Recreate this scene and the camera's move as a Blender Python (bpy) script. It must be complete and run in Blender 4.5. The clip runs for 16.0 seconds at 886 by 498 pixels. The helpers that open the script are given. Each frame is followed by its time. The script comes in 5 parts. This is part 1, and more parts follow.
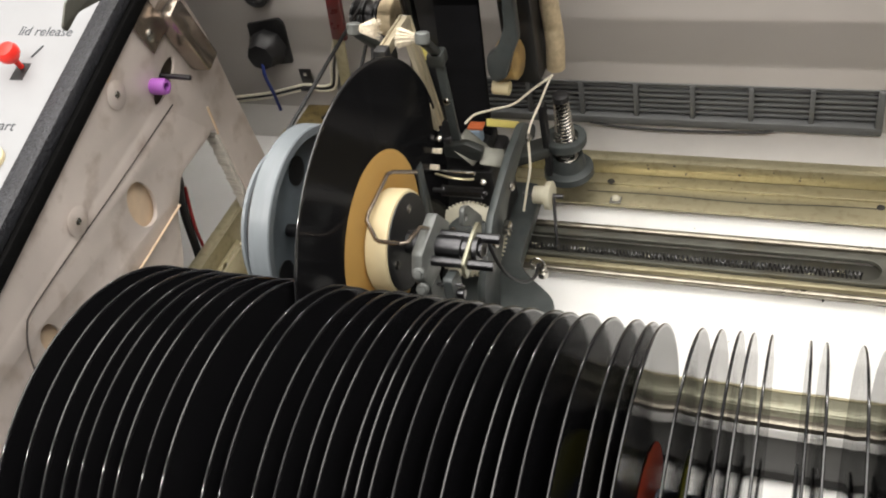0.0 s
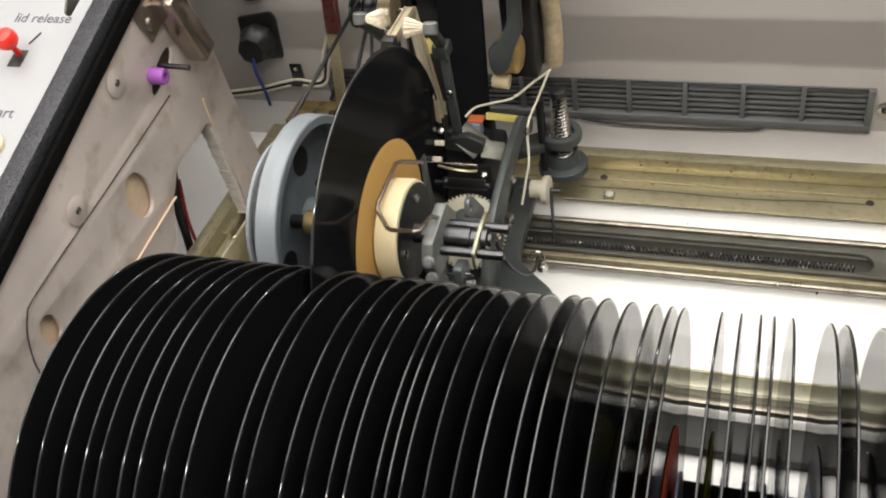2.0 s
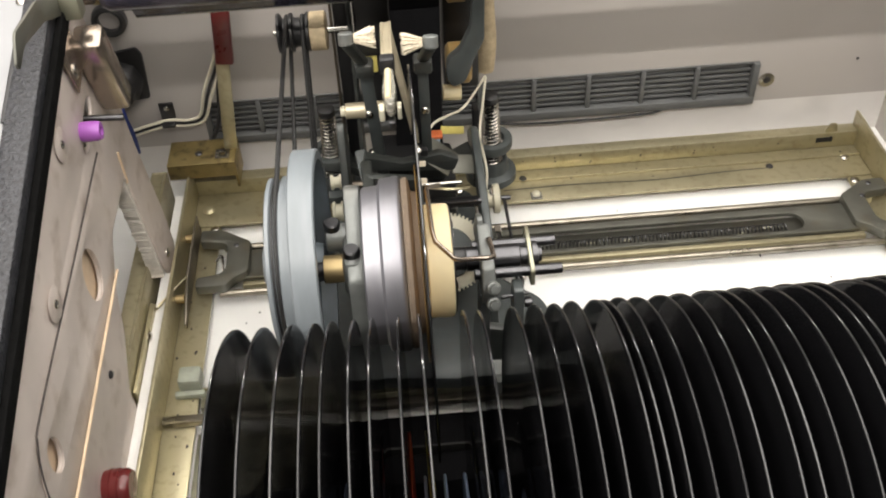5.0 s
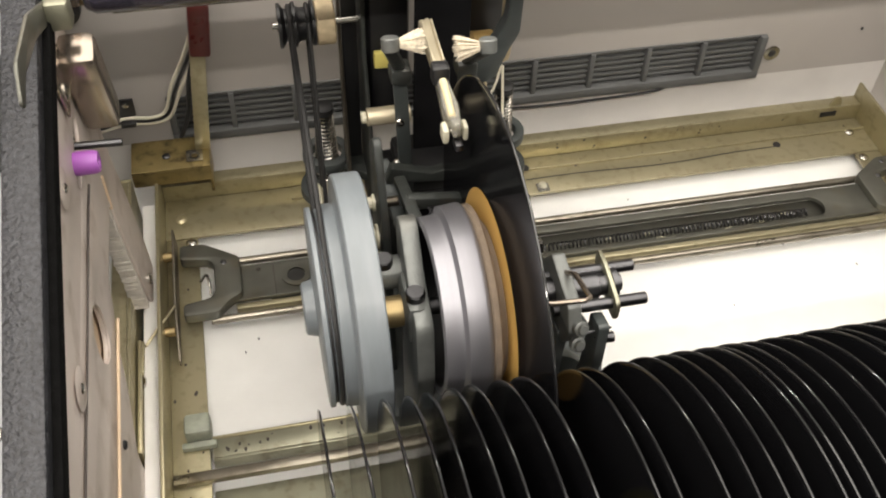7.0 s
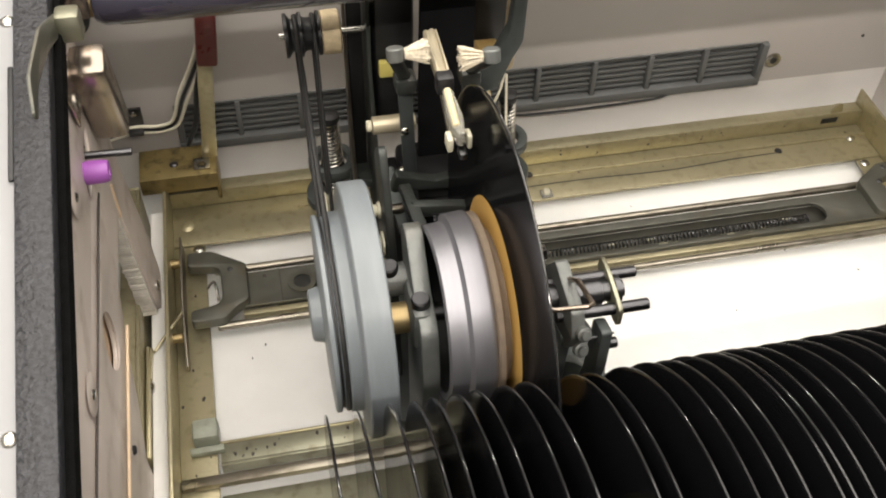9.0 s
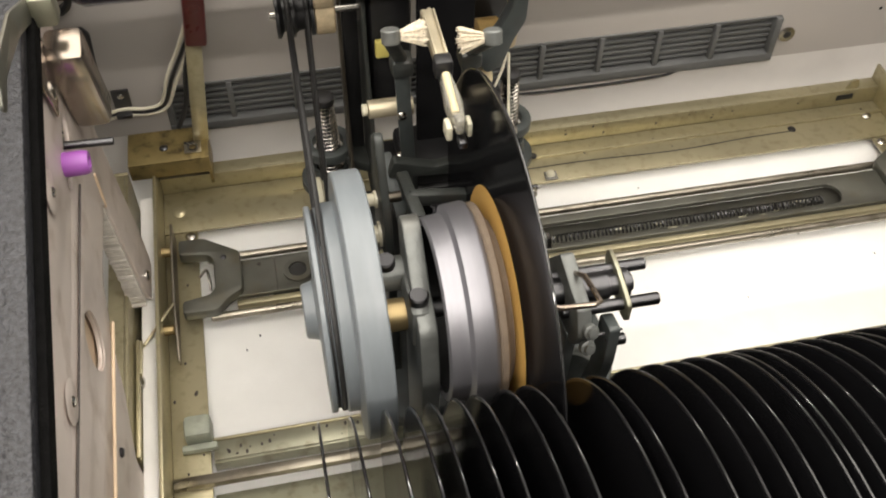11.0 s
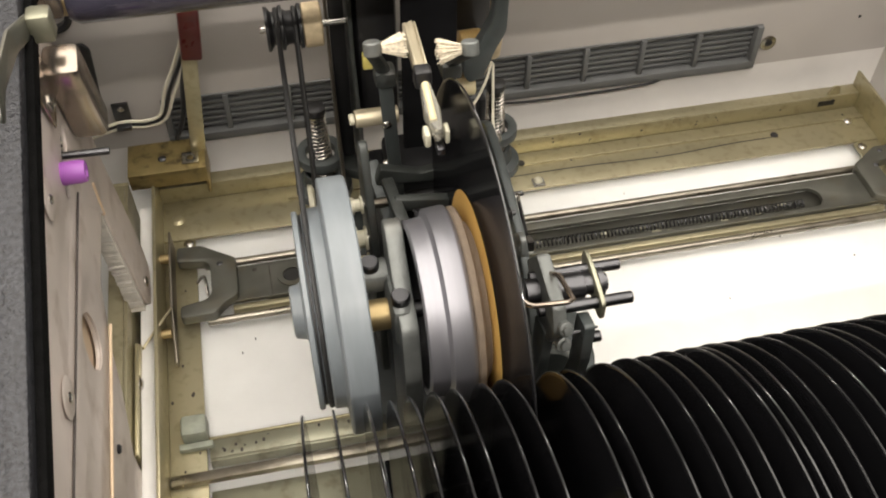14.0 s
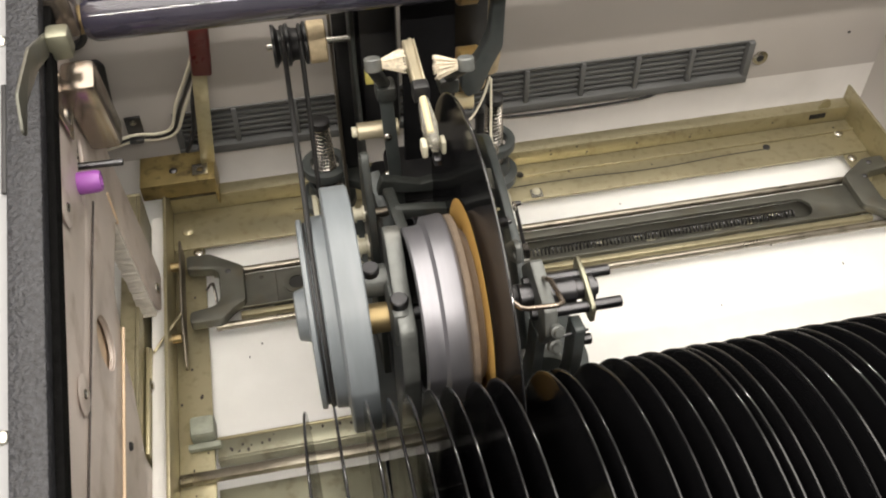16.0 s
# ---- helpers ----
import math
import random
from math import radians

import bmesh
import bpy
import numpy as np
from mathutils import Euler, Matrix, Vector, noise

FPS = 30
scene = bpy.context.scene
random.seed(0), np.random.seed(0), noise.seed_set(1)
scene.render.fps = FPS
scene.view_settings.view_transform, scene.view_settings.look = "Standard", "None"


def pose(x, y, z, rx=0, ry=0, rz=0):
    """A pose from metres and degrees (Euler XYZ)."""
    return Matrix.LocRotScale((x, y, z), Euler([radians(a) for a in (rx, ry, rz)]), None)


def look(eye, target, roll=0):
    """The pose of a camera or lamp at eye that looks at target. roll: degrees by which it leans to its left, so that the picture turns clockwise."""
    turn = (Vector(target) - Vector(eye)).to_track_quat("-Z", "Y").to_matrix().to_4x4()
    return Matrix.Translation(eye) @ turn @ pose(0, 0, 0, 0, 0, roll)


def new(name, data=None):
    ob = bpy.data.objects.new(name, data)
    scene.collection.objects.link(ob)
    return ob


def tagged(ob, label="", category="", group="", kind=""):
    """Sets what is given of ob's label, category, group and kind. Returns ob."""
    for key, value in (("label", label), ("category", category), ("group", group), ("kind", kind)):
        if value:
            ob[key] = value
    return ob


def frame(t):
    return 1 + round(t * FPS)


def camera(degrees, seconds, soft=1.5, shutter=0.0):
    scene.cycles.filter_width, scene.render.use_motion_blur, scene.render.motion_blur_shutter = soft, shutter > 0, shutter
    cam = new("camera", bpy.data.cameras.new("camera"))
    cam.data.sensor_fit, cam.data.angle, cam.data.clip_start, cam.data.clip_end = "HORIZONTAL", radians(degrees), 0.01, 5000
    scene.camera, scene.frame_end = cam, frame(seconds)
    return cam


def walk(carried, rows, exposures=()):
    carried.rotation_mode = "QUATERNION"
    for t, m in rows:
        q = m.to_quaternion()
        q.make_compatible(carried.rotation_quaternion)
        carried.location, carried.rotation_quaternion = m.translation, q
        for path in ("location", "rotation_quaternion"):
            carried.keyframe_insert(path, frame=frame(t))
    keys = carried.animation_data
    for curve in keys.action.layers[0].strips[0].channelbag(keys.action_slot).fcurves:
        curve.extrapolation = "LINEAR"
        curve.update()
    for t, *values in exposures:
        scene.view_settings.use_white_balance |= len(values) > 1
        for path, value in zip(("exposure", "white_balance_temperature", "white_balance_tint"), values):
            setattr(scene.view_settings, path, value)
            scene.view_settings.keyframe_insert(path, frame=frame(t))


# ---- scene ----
cam = camera(48.6, 16.0, soft=2.0)
PATH = [
    (0, (0.291, 0.1, 0.474), (-0.402, 1.415, -0.864), -13.8),
    (0.5, (0.29, 0.095, 0.475), (-0.398, 1.418, -0.858), -13.5),
    (1, (0.291, 0.09, 0.477), (-0.409, 1.412, -0.851), -13.5),
    (1.5, (0.29, 0.09, 0.478), (-0.387, 1.419, -0.854), -12.8),
    (2, (0.266, 0.085, 0.471), (-0.344, 1.439, -0.868), -11.3),
    (2.5, (0.237, 0.094, 0.474), (-0.268, 1.471, -0.885), -9.7),
    (3, (0.191, 0.095, 0.471), (-0.17, 1.507, -0.899), -7.9),
    (3.5, (0.147, 0.08, 0.476), (-0.051, 1.517, -0.902), -6.0),
    (4, (0.122, 0.070, 0.472), (0.051, 1.533, -0.890), -4.8),
    (4.5, (0.086, 0.076, 0.47), (0.09, 1.518, -0.916), -3.2),
    (4.7, (0.081, 0.081, 0.47), (0.102, 1.529, -0.909), -3.2),
    (6.8, (-0.007, 0.181, 0.467), (0.339, 1.494, -1.002), 2.8),
    (7, (-0.009, 0.181, 0.462), (0.308, 1.485, -1.021), 2.5),
    (7.5, (-0.007, 0.18, 0.467), (0.307, 1.49, -1.011), 2.1),
    (8, (-0.011, 0.173, 0.467), (0.302, 1.49, -1.006), 2.1),
    (8.5, (-0.011, 0.175, 0.467), (0.309, 1.494, -1.002), 2.3),
    (9, (-0.01, 0.178, 0.467), (0.3, 1.491, -1.01), 2.1),
    (11.5, (-0.001, 0.201, 0.457), (0.291, 1.465, -1.066), 1.5),
    (12, (0.002, 0.192, 0.46), (0.292, 1.465, -1.055), 1.2),
    (12.5, (0.005, 0.192, 0.463), (0.29, 1.471, -1.048), 0.9),
    (13, (0.003, 0.19, 0.465), (0.287, 1.471, -1.044), 0.8),
    (13.5, (0.006, 0.184, 0.467), (0.286, 1.473, -1.037), 0.7),
    (14, (0.006, 0.182, 0.469), (0.281, 1.472, -1.035), 0.4),
    (14.5, (0.005, 0.178, 0.47), (0.278, 1.471, -1.031), 0.3),
    (15, (0.006, 0.173, 0.475), (0.276, 1.472, -1.022), 0.1),
    (15.5, (0.006, 0.168, 0.478), (0.27, 1.477, -1.011), -0.1),
    (16, (0.008, 0.165, 0.482), (0.269, 1.48, -1.003), -0.2),
]
walk(cam, [(t, look(eye, target, roll)) for t, eye, target, roll in PATH], [(0.0, 0.0, 6450, 11), (3.0, 0.0, 6470, 11), (3.5, -0.03, 6480, 11), (4.5, 0.16, 6500, 11), (7.0, -0.08, 6750, 11), (16.0, -0.08, 6750, 11)])

FRONT_WATTS, BACK_WATTS, FILL_WATTS = 36, 34, 72
MAG_X0, MAG_STEP, MAG_N = -0.001, 0.0083, 51


# ---- light ----
world = bpy.data.worlds.new("room_air")
scene.world = world
world.use_nodes = True
world.node_tree.nodes["Background"].inputs["Color"].default_value = (0.9, 0.95, 1.0, 1)
world.node_tree.nodes["Background"].inputs["Strength"].default_value = 0.02


def tube_or_fill(x, y, z, length, width, watts, aim):
    data = bpy.data.lights.new("ceiling_lamp_or_fill", "AREA")
    data.shape, data.size, data.size_y, data.energy = "RECTANGLE", length, width, watts
    data.color = (1.0, 0.955, 0.89)
    lamp = new("ceiling_lamp_or_fill", data)
    lamp.matrix_world = look((x, y, z), (x, aim[1], aim[2]))
    return lamp


LAMP_Z = 1.72
tube_or_fill(-0.4, -0.85, LAMP_Z, 2.6, 0.04, FRONT_WATTS, (0.1, 0.4, 0.0))
tube_or_fill(0.45, 3.5, LAMP_Z - 0.05, 2.6, 0.05, BACK_WATTS, (0.2, 0.5, 0.0))
# added broad fill for the room's bounce; only the two tubes above are lamps
tube_or_fill(0.12, 0.55, LAMP_Z, 2.6, 2.0, FILL_WATTS, (0.2, 0.45, 0.0))


# ---- materials ----
def material(name, colour, rough=0.5, metal=0.0, spread=0.12, grain=60.0, relief=0.05, fine=900.0, stain=None, stain_amount=0.5, stain_scale=25.0, coat=0.0, stretch=(1, 1, 1), alpha=None, ior=1.5):
    """Paint, metal or plastic: a base colour that wavers at two scales, uneven gloss, fine relief and optional stains."""
    m = bpy.data.materials.new(name)
    m.use_nodes = True
    nt = m.node_tree
    n, l = nt.nodes, nt.links
    b = n["Principled BSDF"]
    coord = n.new("ShaderNodeTexCoord")
    mp = n.new("ShaderNodeMapping")
    mp.inputs["Scale"].default_value = stretch
    l.new(coord.outputs["Object"], mp.inputs["Vector"])

    def noise_at(scale, detail=4.0):
        t = n.new("ShaderNodeTexNoise")
        t.inputs["Scale"].default_value, t.inputs["Detail"].default_value = scale, detail
        l.new(mp.outputs["Vector"], t.inputs["Vector"])
        return t.outputs["Fac"]

    broad, small = noise_at(grain), noise_at(fine, 2.0)
    ramp = n.new("ShaderNodeMapRange")
    ramp.inputs["From Min"].default_value, ramp.inputs["From Max"].default_value = 0.3, 0.7
    ramp.inputs["To Min"].default_value, ramp.inputs["To Max"].default_value = 1 - spread, 1 + spread * 0.5
    l.new(broad, ramp.inputs["Value"])
    mul = n.new("ShaderNodeMix")
    mul.data_type, mul.blend_type = "RGBA", "MULTIPLY"
    mul.inputs["Factor"].default_value = 1.0
    mul.inputs[6].default_value = (*colour, 1)
    l.new(ramp.outputs["Result"], mul.inputs[7])
    out = mul.outputs[2]
    if stain:
        spots = n.new("ShaderNodeMapRange")
        spots.inputs["From Min"].default_value, spots.inputs["From Max"].default_value = 0.52, 0.72
        spots.inputs["To Max"].default_value = stain_amount
        l.new(noise_at(stain_scale, 8.0), spots.inputs["Value"])
        mix = n.new("ShaderNodeMix")
        mix.data_type = "RGBA"
        mix.inputs[7].default_value = (*stain, 1)
        l.new(spots.outputs["Result"], mix.inputs["Factor"])
        l.new(out, mix.inputs[6])
        out = mix.outputs[2]
    l.new(out, b.inputs["Base Color"])
    gloss = n.new("ShaderNodeMapRange")
    gloss.inputs["To Min"].default_value, gloss.inputs["To Max"].default_value = max(rough - 0.1, 0.02), min(rough + 0.1, 1)
    l.new(broad, gloss.inputs["Value"])
    l.new(gloss.outputs["Result"], b.inputs["Roughness"])
    b.inputs["Metallic"].default_value, b.inputs["IOR"].default_value = metal, ior
    b.inputs["Coat Weight"].default_value = coat
    b.inputs["Coat Roughness"].default_value = 0.08
    if alpha is not None:
        b.inputs["Transmission Weight"].default_value = alpha
    if relief:
        bump = n.new("ShaderNodeBump")
        bump.inputs["Strength"].default_value, bump.inputs["Distance"].default_value = relief, 0.001
        l.new(small, bump.inputs["Height"])
        l.new(bump.outputs["Normal"], b.inputs["Normal"])
    return m


WHITE_FLOOR = material("white_laminate", (0.86, 0.86, 0.84), 0.35, spread=0.03, relief=0.02, stain=(0.55, 0.52, 0.46), stain_amount=0.06)
WHITE_WALL = material("white_cabinet_paint", (0.80, 0.79, 0.77), 0.4, spread=0.05, relief=0.03)
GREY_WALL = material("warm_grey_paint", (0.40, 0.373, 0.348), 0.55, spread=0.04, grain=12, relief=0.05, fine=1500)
VENT = material("grey_vent_plastic", (0.105, 0.108, 0.108), 0.5, spread=0.1)
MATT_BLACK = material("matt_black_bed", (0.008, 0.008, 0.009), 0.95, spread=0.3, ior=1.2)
DUCT_SHADE = material("duct_shade_black", (0.012, 0.012, 0.012), 0.9)
BRASS = material("yellow_zinc_plate", (0.47, 0.425, 0.28), 0.34, 0.7, spread=0.16, grain=14, relief=0.05, stain=(0.14, 0.10, 0.05), stain_amount=0.3, stain_scale=190)
BRASS_RUST = material("rusty_zinc_plate", (0.27, 0.205, 0.085), 0.42, 0.6, spread=0.35, grain=60, stain=(0.03, 0.02, 0.010), stain_amount=1.0, stain_scale=110)
ZINC_GREEN = material("dull_greenish_zinc", (0.34, 0.335, 0.25), 0.36, 0.65, spread=0.25, grain=25, relief=0.08, stain=(0.10, 0.075, 0.04), stain_amount=0.6, stain_scale=110)
BRASS_BRIGHT = material("bright_brass", (0.38, 0.29, 0.15), 0.48, 0.9, spread=0.15)
STEEL = material("polished_steel", (0.52, 0.50, 0.46), 0.22, 1.0, spread=0.12, stain=(0.2, 0.17, 0.12), stain_amount=0.25)
ROD = material("warm_steel_rod", (0.30, 0.275, 0.225), 0.30, 0.9, spread=0.25, stain=(0.10, 0.08, 0.05), stain_amount=0.5, stain_scale=90)
BROWN_STEEL = material("brownish_steel", (0.20, 0.175, 0.14), 0.38, 0.9, spread=0.2)
DARK_STEEL = material("dark_steel", (0.10, 0.10, 0.105), 0.35, 1.0, spread=0.2)
CHROME = material("chrome", (0.72, 0.70, 0.66), 0.12, 1.0, spread=0.05, relief=0.0)
NICKEL = material("worn_nickel", (0.33, 0.28, 0.235), 0.2, 0.85, spread=0.25, grain=30, stain=(0.25, 0.17, 0.11), stain_amount=0.5)
PLATE = material("dull_nickel_plate", (0.66, 0.585, 0.535), 0.5, 0.25, spread=0.18, grain=18, relief=0.07, stain=(0.36, 0.28, 0.22), stain_amount=0.6, stain_scale=55)
SEAM = material("dark_seam", (0.06, 0.05, 0.045), 0.8, spread=0.3)
NOTCHED = material("pale_notched_strip", (0.62, 0.58, 0.52), 0.6, spread=0.2, grain=200)
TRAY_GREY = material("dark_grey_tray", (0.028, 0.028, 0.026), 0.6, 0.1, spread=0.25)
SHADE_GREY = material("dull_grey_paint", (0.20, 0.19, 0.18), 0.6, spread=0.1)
FLOOR_LIT_WALL = material("floor_lit_wall_paint", (0.66, 0.635, 0.61), 0.4, spread=0.04)
EDGE = material("sawn_edge", (0.72, 0.55, 0.38), 0.7, spread=0.15)
CAST = material("grey_casting_paint", (0.045, 0.050, 0.047), 0.42, 0.2, spread=0.3, grain=70, relief=0.2, fine=500, stain=(0.04, 0.035, 0.03), stain_amount=0.7, stain_scale=80)
CAST_MID = material("blue_grey_casting_paint", (0.075, 0.086, 0.086), 0.42, 0.25, spread=0.25, grain=70, relief=0.15, stain=(0.05, 0.045, 0.04), stain_amount=0.5, stain_scale=70)
BROWN_RING = material("rough_brown_ring", (0.20, 0.155, 0.115), 0.85, spread=0.2, grain=150, relief=0.3)
CAST_PALE = material("bare_zinc_casting", (0.175, 0.185, 0.178), 0.42, 0.4, spread=0.25, grain=90, relief=0.2, stain=(0.16, 0.15, 0.13), stain_amount=0.6)
GREY_BLUE = material("pale_blue_grey_enamel", (0.185, 0.208, 0.225), 0.36, spread=0.1, grain=30, relief=0.04, stretch=(6, 1, 1), stain=(0.25, 0.27, 0.29), stain_amount=0.3)
GREY_BLUE_DARK = material("worn_inner_enamel", (0.16, 0.19, 0.215), 0.5, spread=0.25, grain=60, stain=(0.07, 0.07, 0.07), stain_amount=0.5)
ALU = material("turned_aluminium", (0.30, 0.298, 0.325), 0.44, 0.75, spread=0.1, grain=25, relief=0.08, fine=700, stretch=(8, 1, 1))
CREAM = material("cream_nylon", (0.70, 0.60, 0.37), 0.45, spread=0.08)
PADGREY = material("grey_green_rubber", (0.30, 0.32, 0.26), 0.5, spread=0.2, grain=200)
NYLON = material("pale_nylon", (0.60, 0.57, 0.44), 0.45, spread=0.1)
BLACK = material("black_plastic", (0.014, 0.014, 0.015), 0.42, spread=0.3)
RUBBER = material("black_rubber", (0.016, 0.016, 0.016), 0.55, spread=0.3)
FOAM = material("charcoal_textured_vinyl", (0.030, 0.031, 0.036), 0.45, spread=0.7, grain=520, relief=1.0, fine=560, ior=1.45)
FOAM_SIDE = material("black_foam_side", (0.005, 0.005, 0.005), 0.9, spread=0.4, grain=200, relief=0.5, ior=1.15)
DECK = material("white_control_panel", (0.27, 0.275, 0.285), 0.4, spread=0.03, relief=0.02)
RED = material("red_vinyl", (0.12, 0.012, 0.012), 0.3, spread=0.15)
RED_KNOB = material("bright_red_plastic", (0.80, 0.03, 0.02), 0.3, spread=0.05)
RED_CAP = material("dark_red_plastic", (0.11, 0.014, 0.014), 0.28, spread=0.2)
PURPLE = material("violet_plastic", (0.34, 0.10, 0.42), 0.4, spread=0.12)
BRISTLE = material("pale_bristle", (0.72, 0.64, 0.50), 0.8, spread=0.3, grain=800)
BEIGE_BAR = material("champagne_anodised", (0.52, 0.46, 0.33), 0.34, 0.5, spread=0.12)
CLEAR = material("milky_plastic", (0.66, 0.64, 0.56), 0.15, spread=0.05, alpha=0.7)
TAN = material("tan_fabric_sleeve", (0.52, 0.42, 0.27), 0.85, spread=0.25, grain=200, relief=0.3)
GOLD_COIL = material("varnished_winding", (0.45, 0.30, 0.11), 0.4, spread=0.35, grain=120)
CABLE_WHITE = material("cream_cable", (0.72, 0.68, 0.55), 0.45, spread=0.1)
CABLE_BLACK = material("black_cable", (0.015, 0.015, 0.016), 0.4, spread=0.2)
CABLE_BLUE = material("blue_cable", (0.015, 0.03, 0.16), 0.4)
ORANGE_BIT = material("orange_plastic", (0.55, 0.14, 0.05), 0.5)
BLUE_BOX = material("blue_grey_plastic", (0.22, 0.28, 0.34), 0.45, spread=0.1)
YELLOW_BAR = material("yellow_plastic", (0.72, 0.62, 0.18), 0.45)
DIVIDER = material("blue_grey_divider", (0.17, 0.21, 0.30), 0.35, spread=0.2)
INK = material("dark_ink", (0.05, 0.055, 0.065), 0.6, spread=0.02)
GREASE = material("old_grease", (0.42, 0.40, 0.30), 0.25, spread=0.3, grain=300, relief=0.4)
TUBE_GLASS = material("violet_tinted_tube", (0.045, 0.042, 0.062), 0.07, spread=0.1, alpha=0.2, coat=0.6)
FILM = material("violet_tinted_film", (0.045, 0.04, 0.075), 0.15, spread=0.15, alpha=0.3)
ROOM = material("room_paint", (0.80, 0.80, 0.79), 0.9, spread=0.1, grain=3)
CABINET = material("dark_cabinet_veneer", (0.06, 0.05, 0.045), 0.4, spread=0.2)


def vinyl_material():
    """Pressed vinyl: fine concentric grooves as relief on glossy black."""
    m = bpy.data.materials.new("black_vinyl")
    m.use_nodes = True
    n, l = m.node_tree.nodes, m.node_tree.links
    b = n["Principled BSDF"]
    b.inputs["Base Color"].default_value = (0.0055, 0.0055, 0.006, 1)
    coord = n.new("ShaderNodeTexCoord")
    flat = n.new("ShaderNodeVectorMath")
    flat.operation = "MULTIPLY"
    flat.inputs[1].default_value = (0, 1, 1)
    l.new(coord.outputs["Object"], flat.inputs[0])
    away = n.new("ShaderNodeVectorMath")
    away.operation = "LENGTH"
    l.new(flat.outputs["Vector"], away.inputs[0])
    rings = n.new("ShaderNodeTexNoise")
    rings.noise_dimensions = "1D"
    rings.inputs["Scale"].default_value, rings.inputs["Detail"].default_value = 1400.0, 5.0
    l.new(away.outputs["Value"], rings.inputs["W"])
    bump = n.new("ShaderNodeBump")
    bump.inputs["Strength"].default_value, bump.inputs["Distance"].default_value = 0.010, 0.001
    l.new(rings.outputs["Fac"], bump.inputs["Height"])
    l.new(bump.outputs["Normal"], b.inputs["Normal"])
    dust = n.new("ShaderNodeTexNoise")
    dust.inputs["Scale"].default_value, dust.inputs["Detail"].default_value = 90.0, 6.0
    l.new(coord.outputs["Object"], dust.inputs["Vector"])
    g = n.new("ShaderNodeMapRange")
    g.inputs["To Min"].default_value, g.inputs["To Max"].default_value = 0.05, 0.15
    l.new(dust.outputs["Fac"], g.inputs["Value"])
    rim = n.new("ShaderNodeMapRange")
    rim.inputs["From Min"].default_value, rim.inputs["From Max"].default_value = 0.0964, 0.0976
    l.new(away.outputs["Value"], rim.inputs["Value"])
    worn = n.new("ShaderNodeMix")
    worn.data_type = "FLOAT"
    worn.inputs[3].default_value = 0.10
    l.new(rim.outputs["Result"], worn.inputs["Factor"])
    l.new(g.outputs["Result"], worn.inputs[2])
    l.new(worn.outputs[0], b.inputs["Roughness"])
    tone = n.new("ShaderNodeMix")
    tone.data_type = "RGBA"
    tone.inputs[6].default_value, tone.inputs[7].default_value = (0.008, 0.008, 0.009, 1), (0.010, 0.010, 0.011, 1)
    l.new(rim.outputs["Result"], tone.inputs["Factor"])
    l.new(tone.outputs[2], b.inputs["Base Color"])
    shine = n.new("ShaderNodeMix")
    shine.data_type = "FLOAT"
    shine.inputs[2].default_value = 0.021
    which = n.new("ShaderNodeObjectInfo")
    wear = n.new("ShaderNodeMapRange")
    wear.inputs["To Min"].default_value, wear.inputs["To Max"].default_value = 0.18, 0.75
    l.new(which.outputs["Random"], wear.inputs["Value"])
    l.new(wear.outputs["Result"], shine.inputs[3])
    l.new(rim.outputs["Result"], shine.inputs["Factor"])
    l.new(shine.outputs[0], b.inputs["Specular IOR Level"])
    b.inputs["IOR"].default_value = 1.6
    return m


VINYL = vinyl_material()
LABELS = {
    "orange": material("orange_label_paper", (0.50, 0.295, 0.080), 0.6, spread=0.08, grain=40),
    "red": material("red_label_paper", (0.45, 0.05, 0.03), 0.5, spread=0.08),
    "yellow": material("yellow_label_paper", (0.50, 0.47, 0.03), 0.5, spread=0.08),
    "silver": material("silver_label_paper", (0.42, 0.43, 0.45), 0.5, spread=0.1),
    "black": VINYL,
}


# ---- building helpers ----
def thing(name, at=(0, 0, 0), label="", category="", group="", kind=""):
    ob = new(name)
    ob.empty_display_size = 0.01
    ob.matrix_world = Matrix.Translation(at)
    return tagged(ob, label, category, group, kind)


def mesh_of(name, bm, mat, smooth=40):
    me = bpy.data.meshes.new(name)
    bmesh.ops.recalc_face_normals(bm, faces=bm.faces[:])
    bm.to_mesh(me)
    bm.free()
    me.materials.append(mat)
    if smooth:
        me.polygons.foreach_set("use_smooth", [True] * len(me.polygons))
        me.set_sharp_from_angle(angle=radians(smooth))
    return me


def part(name, bm, mat, parent=None, label="", smooth=40):
    """One mesh part; its mesh is written in the world's metres."""
    ob = new(name, mesh_of(name, bm, mat, smooth))
    if parent is not None:
        ob.parent = parent
        ob.matrix_parent_inverse = parent.matrix_basis.inverted()
    return tagged(ob, label)


def single(name, bm, mat, label, category, group="", kind="", smooth=40):
    return tagged(part(name, bm, mat, None, "", smooth), label, category, group, kind)


def box(x0, x1, y0, y1, z0, z1, bevel=0.0006, bm=None, turn=None):
    """A box between bounds with softened edges; turn: a matrix about its middle."""
    b = bmesh.new()
    bmesh.ops.create_cube(b, size=1.0)
    size = Matrix.Diagonal((x1 - x0, y1 - y0, z1 - z0, 1))
    b.transform(size)
    if bevel:
        bmesh.ops.bevel(b, geom=b.edges[:], offset=min(bevel, 0.45 * min(x1 - x0, y1 - y0, z1 - z0)), segments=2, profile=0.5, affect="EDGES")
    mid = Matrix.Translation(((x0 + x1) / 2, (y0 + y1) / 2, (z0 + z1) / 2))
    b.transform(mid @ turn if turn else mid)
    return join(bm, b)


